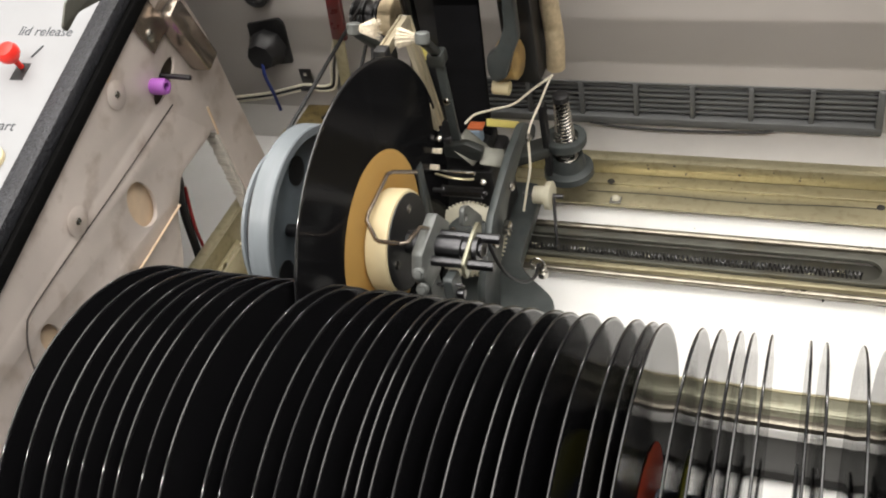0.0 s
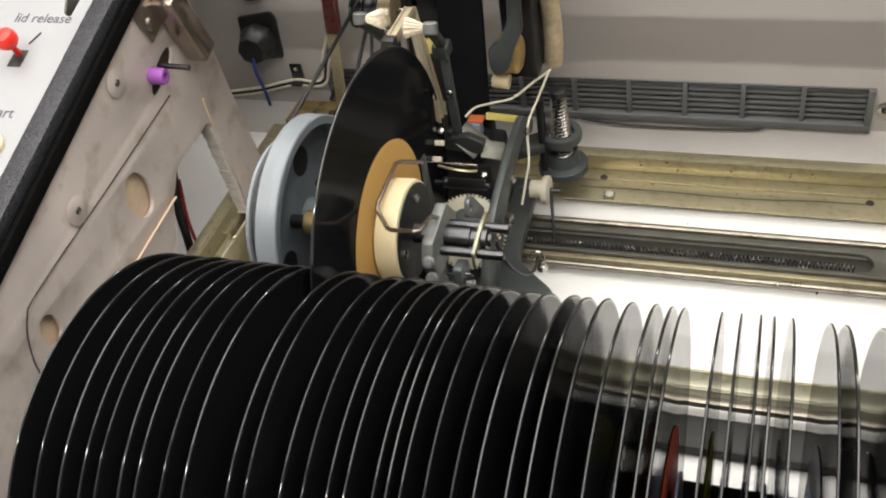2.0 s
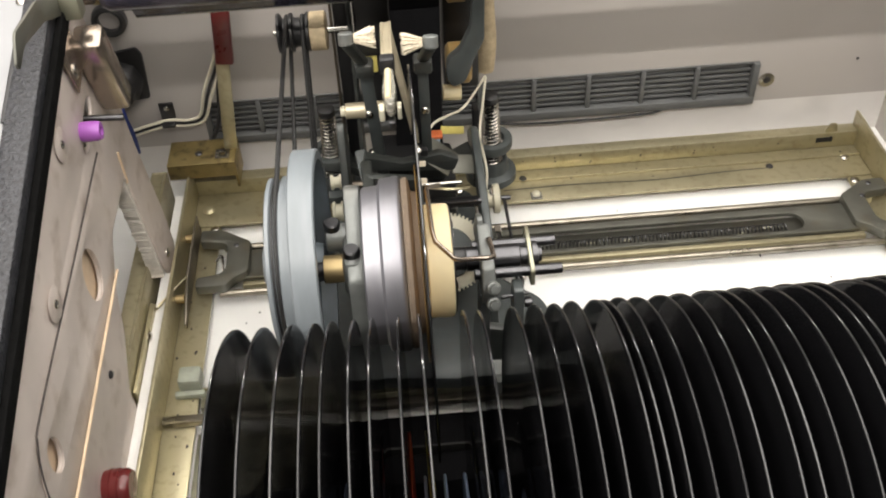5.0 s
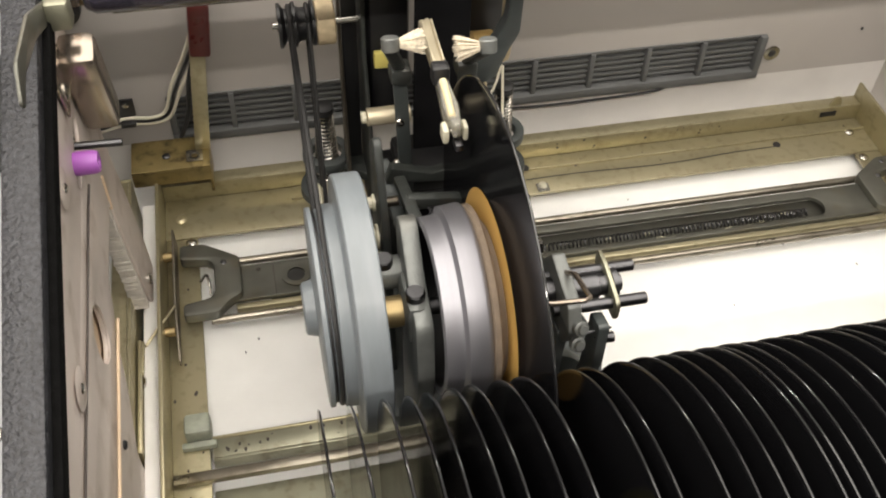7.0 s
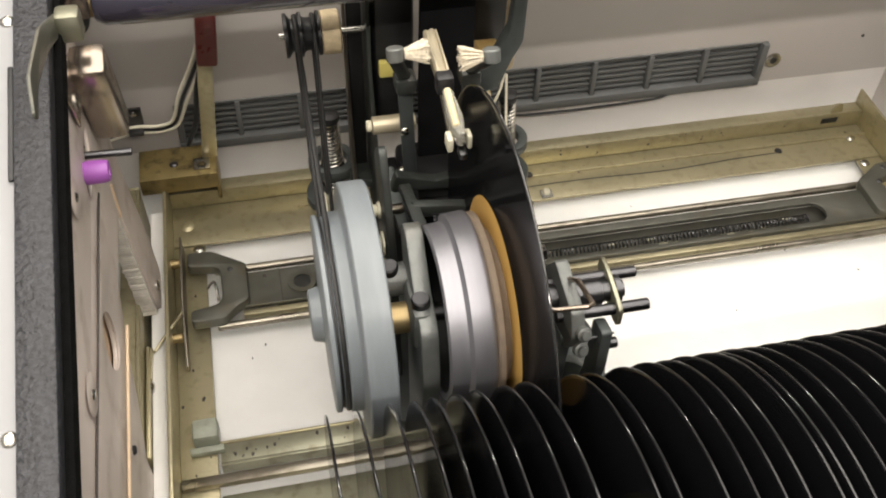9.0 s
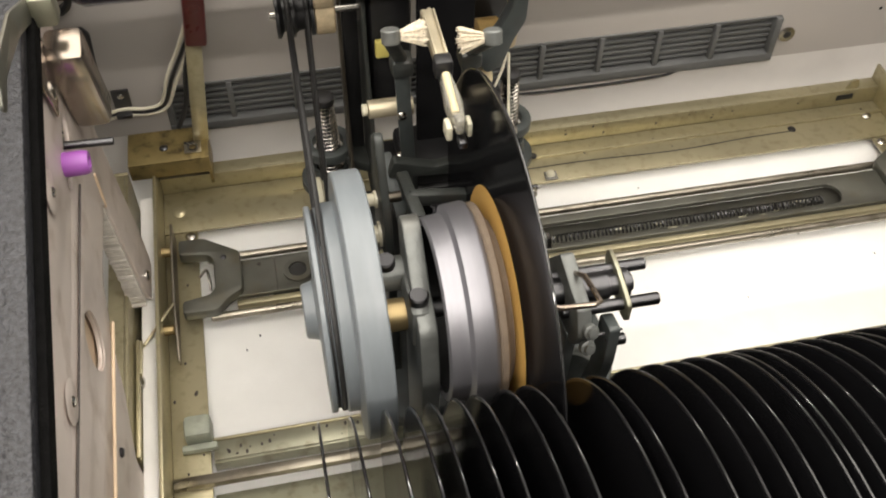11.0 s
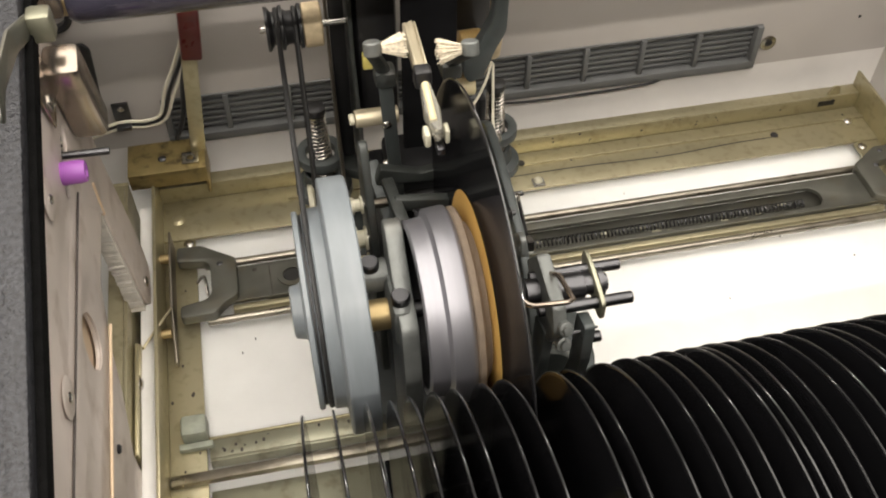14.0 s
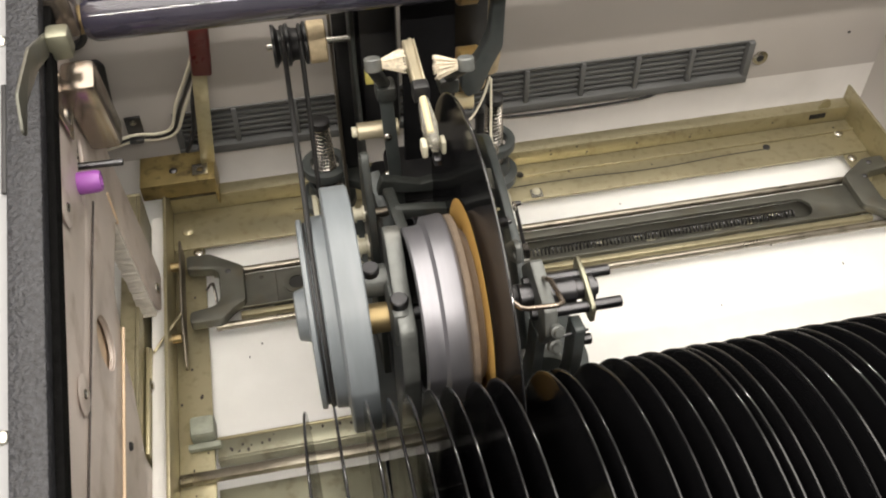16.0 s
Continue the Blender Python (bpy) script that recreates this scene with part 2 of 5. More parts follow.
def join(bm, b):
    if bm is None:
        return b
    me = bpy.data.meshes.new("scratch")
    b.to_mesh(me)
    b.free()
    bm.from_mesh(me)
    bpy.data.meshes.remove(me)
    return bm


def lathe(profile, y, z, seg=64, bm=None, closed=False, x=0.0):
    """Turns (x, radius) pairs round the line through (y, z) along x."""
    b = bmesh.new()
    rings = []
    for px, r in profile:
        if r < 1e-6:
            rings.append([b.verts.new((x + px, y, z))])
        else:
            rings.append([b.verts.new((x + px, y + r * math.cos(a), z + r * math.sin(a))) for a in (2 * math.pi * k / seg for k in range(seg))])
    pairs = list(zip(rings, rings[1:])) + ([(rings[-1], rings[0])] if closed else [])
    for a, c in pairs:
        for k in range(seg):
            j = (k + 1) % seg
            if len(a) == 1 and len(c) == 1:
                continue
            if len(a) == 1:
                b.faces.new((a[0], c[k], c[j]))
            elif len(c) == 1:
                b.faces.new((a[k], c[0], a[j]))
            else:
                b.faces.new((a[k], c[k], c[j], a[j]))
    return join(bm, b)


def rod(p, q, r, seg=20, bm=None, bevel=0.0004):
    """A round bar from p to q with softened ends."""
    p, q = Vector(p), Vector(q)
    length = (q - p).length
    b = lathe([(0, 0), (0, r - bevel), (bevel, r), (length - bevel, r), (length, r - bevel), (length, 0)], 0, 0, seg)
    b.transform(Matrix.Translation(p) @ Vector((1, 0, 0)).rotation_difference(q - p).to_matrix().to_4x4())
    return join(bm, b)


def smooth_line(points, steps=8):
    pts = [Vector(p) for p in points]
    pts = [2 * pts[0] - pts[1]] + pts + [2 * pts[-1] - pts[-2]]
    out = []
    for a, b, c, d in zip(pts, pts[1:], pts[2:], pts[3:]):
        for k in range(steps):
            t = k / steps
            out.append(0.5 * (2 * b + (c - a) * t + (2 * a - 5 * b + 4 * c - d) * t * t + (3 * b - 3 * c + d - a) * t ** 3))
    return out + [pts[-2]]


def sweep(points, r, seg=8, bm=None, round_off=True, closed=False, flat=1.0):
    """A cable or wire along points."""
    pts = smooth_line(points) if round_off else [Vector(p) for p in points]
    b = bmesh.new()
    rings, up = [], Vector((0.13, 0.2, 1)).normalized()
    for k, p in enumerate(pts):
        if closed:
            way = pts[(k + 1) % len(pts)] - pts[k - 1]
        else:
            way = pts[min(k + 1, len(pts) - 1)] - pts[max(k - 1, 0)]
        way = way.normalized() if way.length > 1e-9 else Vector((1, 0, 0))
        side = way.cross(up)
        side = side.normalized() if side.length > 1e-3 else way.orthogonal().normalized()
        up = side.cross(way).normalized()
        rings.append([b.verts.new(p + r * (math.cos(a) * side + flat * math.sin(a) * up)) for a in (2 * math.pi * j / seg for j in range(seg))])
    for a, c in list(zip(rings, rings[1:])) + ([(rings[-1], rings[0])] if closed else []):
        for j in range(seg):
            i = (j + 1) % seg
            b.faces.new((a[j], c[j], c[i], a[i]))
    if not closed:
        b.faces.new(rings[0])
        b.faces.new(rings[-1])
    return join(bm, b)


def coil(x, y, z0, z1, r0, r1, wire, turns, seg=6):
    pts = []
    n = int(turns * 18)
    for k in range(n + 1):
        f = k / n
        a, r = 2 * math.pi * turns * f, r0 + (r1 - r0) * f
        pts.append((x + r * math.cos(a), y + r * math.sin(a), z0 + (z1 - z0) * f))
    return sweep(pts, wire, seg, round_off=False)


def ellipse(u, v, a, b, turn=0.0, n=32):
    c, s = math.cos(radians(turn)), math.sin(radians(turn))
    return [(u + a * math.cos(k) * c - b * math.sin(k) * s, v + a * math.cos(k) * s + b * math.sin(k) * c) for k in (2 * math.pi * j / n for j in range(n))]


def slab(outlines, axis, at, thick, bevel=0.0004):
    """A plate of that thickness from outlines (the first outside, the rest holes) in the plane axis = at. u, v are (y, z), (x, z) or (x, y)."""
    cu = bpy.data.curves.new("scratch", "CURVE")
    cu.dimensions, cu.fill_mode = "2D", "BOTH"
    cu.extrude, cu.bevel_depth, cu.bevel_resolution = max(thick / 2 - bevel, 0.0001), bevel, 1
    cu.offset = -bevel
    for line in outlines:
        sp = cu.splines.new("POLY")
        sp.points.add(len(line) - 1)
        for p, (u, v) in zip(sp.points, line):
            p.co = (u, v, 0, 1)
        sp.use_cyclic_u = True
    ob = bpy.data.objects.new("scratch", cu)
    me = bpy.data.meshes.new_from_object(ob)
    bpy.data.objects.remove(ob)
    bpy.data.curves.remove(cu)
    b = bmesh.new()
    b.from_mesh(me)
    bpy.data.meshes.remove(me)
    bmesh.ops.remove_doubles(b, verts=b.verts[:], dist=0.00001)
    for v in b.verts:
        u, w, d = v.co
        v.co = {"x": (at + d, u, w), "y": (u, at + d, w), "z": (u, w, at + d)}[axis]
    return b


def rounded(points, r, n=5):
    """Rounds the corners of an outline."""
    out, k = [], len(points)
    for i in range(k):
        p, a, c = (Vector(points[j % k]) for j in (i, i - 1, i + 1))
        da, dc = (a - p), (c - p)
        d = min(r, 0.45 * da.length, 0.45 * dc.length)
        s, e = p + da.normalized() * d, p + dc.normalized() * d
        for j in range(n + 1):
            t = j / n
            q = (1 - t) ** 2 * s + 2 * t * (1 - t) * p + t * t * e
            out.append((q.x, q.y))
    return out


def strut(p, q, width, thick, side, bevel=0.0004, bm=None):
    """A flat bar from p to q; side: the direction of its width."""
    p, q = Vector(p), Vector(q)
    way = (q - p).normalized()
    side = Vector(side)
    side = (side - way * side.dot(way)).normalized()
    face = way.cross(side)
    n = (q - p).length
    b = box(-n / 2, n / 2, -width / 2, width / 2, -thick / 2, thick / 2, bevel)
    b.transform(Matrix.Translation((p + q) / 2) @ Matrix((way, side, face)).transposed().to_4x4())
    return join(bm, b)


def facing(p, normal):
    """Turns the x axis of a lathed part to a direction and sets it at p."""
    return Matrix.Translation(p) @ Vector((1, 0, 0)).rotation_difference(Vector(normal)).to_matrix().to_4x4()


def screw_head(p, normal, r, mat, parent, name="screw", label=""):
    """A pan head with a slot, proud of the surface at p."""
    h = 0.45 * r
    b = lathe([(-0.0006, 0), (-0.0006, r), (0.3 * h, r), (0.8 * h, 0.75 * r), (h, 0.35 * r), (h, 0)], 0, 0, 20)
    box(h - 0.3 * h, h + 0.00005, -0.7 * r, 0.7 * r, -0.1 * r, 0.1 * r, 0, b)
    b.transform(Matrix.Translation(p) @ Vector((1, 0, 0)).rotation_difference(Vector(normal)).to_matrix().to_4x4())
    return part(name, b, mat, parent, label)


def writing(text, size, m, mat, parent, name="lettering", label="", shear=0.0):
    cu = bpy.data.curves.new("scratch", "FONT")
    cu.body, cu.size, cu.extrude, cu.align_x, cu.align_y, cu.shear = text, size, 0.0001, "CENTER", "CENTER", shear
    ob = bpy.data.objects.new("scratch", cu)
    me = bpy.data.meshes.new_from_object(ob)
    bpy.data.objects.remove(ob)
    b = bmesh.new()
    b.from_mesh(me)
    b.transform(m)
    return part(name, b, mat, parent, label, smooth=0)


# ---- the cabinet ----
FLOOR_X0, FLOOR_X1, WALL_Y, FZ = -0.235, 0.432, 0.675, 0.006
single("floor", box(FLOOR_X0, FLOOR_X1, 0.375, 0.69, -0.015, FZ, 0), WHITE_FLOOR, "glossy white cabinet floor with specks of dirt", "floor", kind="structure")
# floor under the magazine coloured black in place of the shade there
single("magazine_bed", box(FLOOR_X0, FLOOR_X1, 0.16, 0.3745, -0.0158, -0.0125, 0), MATT_BLACK, "bed of the cabinet under the record magazine, blackened for the shade there", "floor", kind="structure")
VX0, VX1, VZ0, VZ1 = -0.068, 0.330, 0.0395, 0.0740
# same wall as above; the floor's bounced light is put into its paler colour
single("wall_back_lower", box(FLOOR_X0, FLOOR_X1, WALL_Y, WALL_Y + 0.014, 0.0, VZ0, 0), FLOOR_LIT_WALL, "strip of the back wall under the vent, paled for light off the floor", "wall", kind="structure")
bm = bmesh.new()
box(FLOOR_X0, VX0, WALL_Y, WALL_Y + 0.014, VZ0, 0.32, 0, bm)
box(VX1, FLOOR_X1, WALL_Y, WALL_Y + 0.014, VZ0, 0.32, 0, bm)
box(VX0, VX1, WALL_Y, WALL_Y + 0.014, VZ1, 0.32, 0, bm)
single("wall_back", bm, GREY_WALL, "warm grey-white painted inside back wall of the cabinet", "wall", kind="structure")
single("wall_right", box(FLOOR_X1, FLOOR_X1 + 0.015, 0.16, 0.69, -0.015, 0.30, 0), GREY_WALL, "grey-white painted right cabinet wall", "wall", kind="structure")
single("wall_left", box(FLOOR_X0 - 0.012, FLOOR_X0, 0.16, 0.69, -0.015, 0.155, 0), GREY_WALL, "pale painted left cabinet wall behind the bracket", "wall", kind="structure")
single("wall_front", box(-0.45, FLOOR_X1 + 0.015, 0.145, 0.16, -0.80, 0.10, 0.001), CABINET, "dark veneered front of the cabinet", "wall", kind="structure")
single("cabinet_base", box(-0.45, FLOOR_X1 + 0.015, 0.161, 0.69, -0.80, -0.016, 0.001), CABINET, "dark veneered lower cabinet", "cabinet", kind="structure")
bm = bmesh.new()
for y0, y1, x0, x1, z0, z1 in ((-3.1, -3.0, -3, 3.5, -0.8, 1.8), (5.5, 5.6, -3, 3.5, -0.8, 1.8), (-3, 5.5, -3.1, -3.0, -0.8, 1.8), (-3, 5.5, 3.5, 3.6, -0.8, 1.8)):
    box(x0, x1, y0, y1, z0, z1, 0, bm)
single("room_wall", bm, ROOM, "plain painted walls of the room round the cabinet", "wall", kind="structure")
single("ceiling", box(-3.1, 3.6, -3.1, 5.6, 1.8, 1.9, 0), ROOM, "plain pale ceiling of the room", "ceiling", kind="structure")
single("room_floor", box(-3.1, 3.6, -3.1, 5.6, -0.9, -0.801, 0), ROOM, "plain grey floor of the room", "floor", kind="structure")

# vent grille: frame, modules and slats
vent = thing("vent_grille", (VX0, WALL_Y, VZ0), "grey plastic ventilation grille in the back wall", "vent")
# black sheet close behind the slats, painted as the unlit depth
part("duct_shade_sheet", box(VX0 + 0.001, VX1 - 0.001, WALL_Y + 0.016, WALL_Y + 0.018, VZ0, VZ1, 0), DUCT_SHADE, vent)
bm = box(VX0, VX1, WALL_Y - 0.004, WALL_Y + 0.010, VZ0, VZ0 + 0.0065, 0.0008)
box(VX0, VX1, WALL_Y - 0.001, WALL_Y + 0.010, VZ1 - 0.0012, VZ1, 0.0003, bm)
box(VX1 - 0.0045, VX1, WALL_Y - 0.004, WALL_Y + 0.010, VZ0 + 0.006, VZ1, 0.0008, bm)
box(VX0, VX0 + 0.004, WALL_Y - 0.003, WALL_Y + 0.010, VZ0 + 0.006, VZ1, 0.0008, bm)
part("frame", bm, VENT, vent)
x = VX1 - 0.0445
while x > VX0 + 0.01:
    part("mullion", box(x - 0.0016, x + 0.0016, WALL_Y - 0.0022, WALL_Y + 0.010, VZ0 + 0.006, VZ1 - 0.001, 0.0004), VENT, vent)
    x -= 0.0393
for k in range(6):
    z = VZ0 + 0.0095 + k * 0.0044
    part("slat", box(VX0 + 0.002, VX1 - 0.002, WALL_Y + 0.001, WALL_Y + 0.008, z - 0.0011, z + 0.0011, 0.0004), VENT, vent)
ws = thing("wall_screw", (0.3365, WALL_Y, 0.058), "small steel screw with washer on the back wall", "screw")
bm = lathe([(0, 0.0026), (0, 0.0056), (0.001, 0.0056), (0.0013, 0.0026)], 0, 0, 24, closed=True)
bm.transform(Matrix.Translation((0.3375, WALL_Y - 0.0004, 0.058)) @ pose(0, 0, 0, 0, 0, -90))
part("washer", bm, STEEL, ws)
screw_head((0.3375, WALL_Y - 0.001, 0.058), (0, -1, 0), 0.0030, DARK_STEEL, ws)

# ---- the brass chassis ----
CX0, CX1 = -0.079, 0.402
chassis = thing("chassis_frame", (CX0, 0.645, 0.012), "yellow zinc-plated steel chassis frame with spots of rust", "frame")
back_rail = part("back_rail", box(CX0, CX1, 0.6115, 0.6453, 0.0125, 0.0145, 0.0004), BRASS, chassis)
part("back_lip", box(CX0, CX1, 0.6455, 0.6475, 0.0125, 0.0268, 0.0004), BRASS, chassis)
part("back_ledge", box(CX0, CX1, 0.6477, 0.6560, 0.0245, 0.0265, 0.0004), BRASS, chassis)
part("scratch", sweep([(0.14, 0.6245, 0.0146), (0.19, 0.6252, 0.0146), (0.25, 0.6235, 0.0146), (0.30, 0.6262, 0.0146), (0.335, 0.6268, 0.0146)], 0.0005, 5, flat=0.2), DARK_STEEL, back_rail, "dark scratch along the rail")
part("lip_slot", box(0.372, 0.384, 0.6448, 0.6454, 0.0195, 0.0235, 0.0001), BLACK, chassis)
part("rail_lip", box(0.0, CX1, 0.6330, 0.6352, 0.0145, 0.0160, 0.0003), BRASS, back_rail)
bm = box(CX0, -0.0600, 0.22, 0.6110, 0.0118, 0.0138, 0.0004)
box(CX0 - 0.002, CX0, 0.22, 0.6560, 0.0, 0.0400, 0.0004, bm)
part("left_rail", bm, BRASS, chassis)
bm = box(0.384, CX1, 0.22, 0.6110, 0.0118, 0.0138, 0.0004)
box(CX1, CX1 + 0.002, 0.22, 0.6560, 0.0, 0.0380, 0.0004, bm)
part("right_rail", bm, BRASS, chassis)
part("front_rail", box(-0.0585, 0.383, 0.4542, 0.4653, 0.0125, 0.0145, 0.0004), ZINC_GREEN, chassis)
part("front_lip", box(-0.0585, 0.383, 0.4655, 0.4670, 0.006, 0.0150, 0.0003), BRASS, chassis)
part("front_drop", box(-0.0585, 0.383, 0.4525, 0.4540, 0.0065, 0.0145, 0.0003), ZINC_GREEN, chassis)
part("steel_bar", box(-0.0785, 0.40, 0.4400, 0.4455, 0.0140, 0.0185, 0.0005), ROD, chassis)
# same tray, coloured black where the records keep light off it
part("shaded_tray", box(0.030, 0.2295, 0.4146, 0.4385, 0.0068, 0.0085, 0.0004), MATT_BLACK, chassis, "front tray stretch blackened for the shade of the records")
bm = box(0.230, 0.383, 0.4144, 0.4385, 0.0068, 0.0085, 0.0004)
box(0.030, 0.383, 0.4125, 0.4142, 0.0068, 0.014, 0.0004, bm)
part("front_tray", bm, TRAY_GREY, chassis, "dark grey front tray")
part("tray_end", box(-0.0595, 0.0295, 0.395, 0.4385, 0.0068, 0.0085, 0.0004), ZINC_GREEN, chassis)
part("tie_rod", rod((-0.078, 0.386, 0.014), (0.40, 0.386, 0.014), 0.0016), DARK_STEEL, chassis)
screw_head((-0.070, 0.628, 0.0145), (0, 0, 1), 0.0042, BRASS, chassis)
screw_head((-0.064, 0.6075, 0.0140), (0, 0, 1), 0.0032, STEEL, chassis)
screw_head((0.390, 0.632, 0.0145), (0, 0, 1), 0.0032, STEEL, chassis)
screw_head((0.388, 0.6065, 0.0140), (0, 0, 1), 0.0032, STEEL, chassis)
screw_head((-0.066, 0.375, 0.0138), (0, 0, 1), 0.0036, STEEL, chassis)
# dark discs laid on the rail for the shade inside its open holes
part("hole_dark_disc", lathe([(0, 0), (0, 0.0028), (0.0006, 0.0024), (0.0006, 0)], 0, 0, 20), DARK_STEEL, chassis)
bpy.data.objects["hole_dark_disc"].matrix_basis = Matrix.Translation((0.3335, 0.6285, 0.0144)) @ pose(0, 0, 0, 0, -90, 0)
dark_disc_b = bpy.data.objects["hole_dark_disc"].copy()
scene.collection.objects.link(dark_disc_b)
dark_disc_b.matrix_basis = Matrix.Translation((0.155, 0.6345, 0.0160)) @ pose(0, 0, 0, 0, -90, 0)
part("tab", slab([rounded([(0.378, 0.0262), (0.388, 0.0262), (0.386, 0.034), (0.381, 0.034)], 0.002)], "y", 0.6480, 0.0015), BRASS, chassis)
clip = thing("cable_clip", (0.162, 0.617, 0.0145), "small clear plastic clip on the rail edge", "clip")
part("clip_base", box(0.158, 0.166, 0.612, 0.619, 0.0145, 0.0160, 0.0004), CLEAR, clip)
part("rivet", lathe([(0, 0), (0, 0.003), (0.0015, 0.0022), (0.002, 0)], 0, 0, 16), NYLON, clip)
bpy.data.objects["rivet"].matrix_basis = Matrix.Translation((0.162, 0.6165, 0.0160)) @ pose(0, 0, 0, 0, -90, 0)
pad = thing("rubber_pad", (-0.0645, 0.470, 0.0140), "pale grey-green plastic buffer on the chassis corner", "buffer")
part("pad_body", box(-0.0715, -0.0580, 0.4640, 0.4765, 0.0140, 0.0255, 0.0022), PADGREY, pad)
part("pad_foot", box(-0.0735, -0.0560, 0.4600, 0.4638, 0.0140, 0.0180, 0.0008), PADGREY, pad)

single("side_ledge", box(-0.0900, -0.0825, 0.22, 0.628, 0.0, 0.0300, 0.0006), WHITE_WALL, "white painted ledge along the cabinet side", "ledge", kind="structure")

channel = thing("side_channel", (-0.0945, 0.52, 0.0), "yellow zinc-plated channel beside the white ledge", "channel")
bm = box(-0.0955, -0.0935, 0.3600, 0.6340, 0.0, 0.0460, 0.0005)
box(-0.1040, -0.0956, 0.3600, 0.6340, 0.0440, 0.0460, 0.0005, bm)
part("channel_web", bm, BRASS, channel)
part("channel_end", box(-0.1040, -0.0935, 0.6342, 0.6362, 0.0, 0.0460, 0.0005), BRASS, channel)

# guide rods
for name, y, z in (("guide_rod", 0.5862, 0.0150), ("guide_rod", 0.5435, 0.0150)):
    g = thing(name, (-0.07, y, z), "polished steel guide rod for the sliding carriage", "rod", "guide rods")
    part("bar", rod((-0.055, y, z), (0.385, y, z), 0.0024, 24), ROD, g)
    part("collar", rod((0.3852, y, z), (0.3900, y, z), 0.0042, 20), BRASS, g)

# grey slide plate with spring and forked ends
slide = thing("slide_plate", (-0.04, 0.565, 0.014), "dull grey die-cast slide plate with a long spring in its slot", "slide")
slot = [(0.010, 0.5545), (0.326, 0.5545)] + [(0.326 + 0.0085 * math.sin(a), 0.563 - 0.0085 * math.cos(a)) for a in (math.pi * k / 10 for k in range(1, 10))] + [(0.326, 0.5715), (0.010, 0.5715)] + [(0.010 - 0.0085 * math.sin(a), 0.563 + 0.0085 * math.cos(a)) for a in (math.pi * k / 10 for k in range(1, 10))]
CASTP = material("dull_grey_diecast", (0.135, 0.135, 0.115), 0.42, 0.6, spread=0.25, grain=40, relief=0.1, stain=(0.12, 0.10, 0.06), stain_amount=0.6, stain_scale=45)
part("plate", slab([rounded([(-0.040, 0.5515), (0.372, 0.5515), (0.372, 0.5775), (-0.040, 0.5775)], 0.001), slot], "z", 0.0190, 0.0030), CASTP, slide)
part("channel", box(-0.020, 0.370, 0.5520, 0.5770, 0.0095, 0.0110, 0.0003), CASTP, slide, "greasy dark channel under the slot")
part("front_lip", box(-0.040, 0.372, 0.5470, 0.5510, 0.0120, 0.0180, 0.0006), BRASS, slide)
part("rear_lip", box(-0.040, 0.372, 0.5790, 0.5822, 0.0120, 0.0150, 0.0006), ROD, slide)
pts = [(0.016 + 0.308 * k / 2400, 0.5630 + 0.0023 * math.cos(2 * math.pi * 120 * k / 2400), 0.0160 + 0.0023 * math.sin(2 * math.pi * 120 * k / 2400)) for k in range(2401)]
part("long_spring", sweep(pts, 0.0005, 5, round_off=False), DARK_STEEL, slide, "long dark steel tension spring")
bm = bmesh.new()
rng = random.Random(4)
for k in range(60):
    gx = 0.03 + 0.29 * rng.random()
    b = lathe([(-0.003, 0), (-0.002, 0.0009), (0.001, 0.0012), (0.004, 0)], 0.5565 + 0.004 * rng.random() * (1 if k % 3 else 3), 0.0105 + 0.002 * rng.random(), 7, x=gx)
    join(bm, b)
part("grease", bm, GREASE, slide, "smears of old pale grease")
fork = rounded([(-0.0700, 0.5955), (-0.0555, 0.5950), (-0.0460, 0.5885), (-0.0355, 0.5815), (-0.0355, 0.5535), (-0.0430, 0.5490), (-0.0500, 0.5412), (-0.0690, 0.5412), (-0.0690, 0.5500), (-0.0540, 0.5525), (-0.0508, 0.5570), (-0.0508, 0.5775), (-0.0535, 0.5815), (-0.0700, 0.5840)], 0.0025)
left_fork = part("fork", slab([fork], "z", 0.0215, 0.0075, 0.0012), CASTP, slide)
screw_head((-0.045, 0.578, 0.0253), (0, 0, 1), 0.0018, DARK_STEEL, left_fork)
right_fork = part("fork", slab([[(0.330 - px, py) for px, py in fork]], "z", 0.0215, 0.0075, 0.0012), CASTP, slide)
screw_head((0.379, 0.578, 0.0253), (0, 0, 1), 0.0018, DARK_STEEL, right_fork)
screw_head((0.388, 0.590, 0.0253), (0, 0, 1), 0.0018, DARK_STEEL, right_fork)
eye = part("eyelet", lathe([(0, 0.0052), (0, 0.0085), (0.0016, 0.0085), (0.0016, 0.0052)], 0, 0, 28, closed=True), CASTP, slide)
eye.matrix_basis = Matrix.Translation((-0.004, 0.5645, 0.0200)) @ pose(0, 0, 0, 0, -90, 0)

# dark disc in place of the eyelet's unlit hole
part("eyelet_hole_shade", lathe([(0, 0), (0, 0.0052), (0.0008, 0.0048), (0.0008, 0)], 0, 0, 24), TRAY_GREY, slide, "dark disc painted as the shaded hole of the eyelet").matrix_basis = Matrix.Translation((-0.004, 0.5645, 0.0203)) @ pose(0, 0, 0, 0, -90, 0)
part("plate_seam", box(-0.0170, -0.0164, 0.5520, 0.5770, 0.0203, 0.0208, 0.0001), SEAM, slide)
part("spring_hook", sweep([(-0.0600, 0.5720, 0.0170), (-0.0560, 0.5760, 0.0180), (-0.0545, 0.5700, 0.0180), (-0.0540, 0.5620, 0.0160)], 0.0009, 6), STEEL, slide)
screw_head((-0.0255, 0.5730, 0.0206), (0, 0, 1), 0.0013, SEAM, slide)

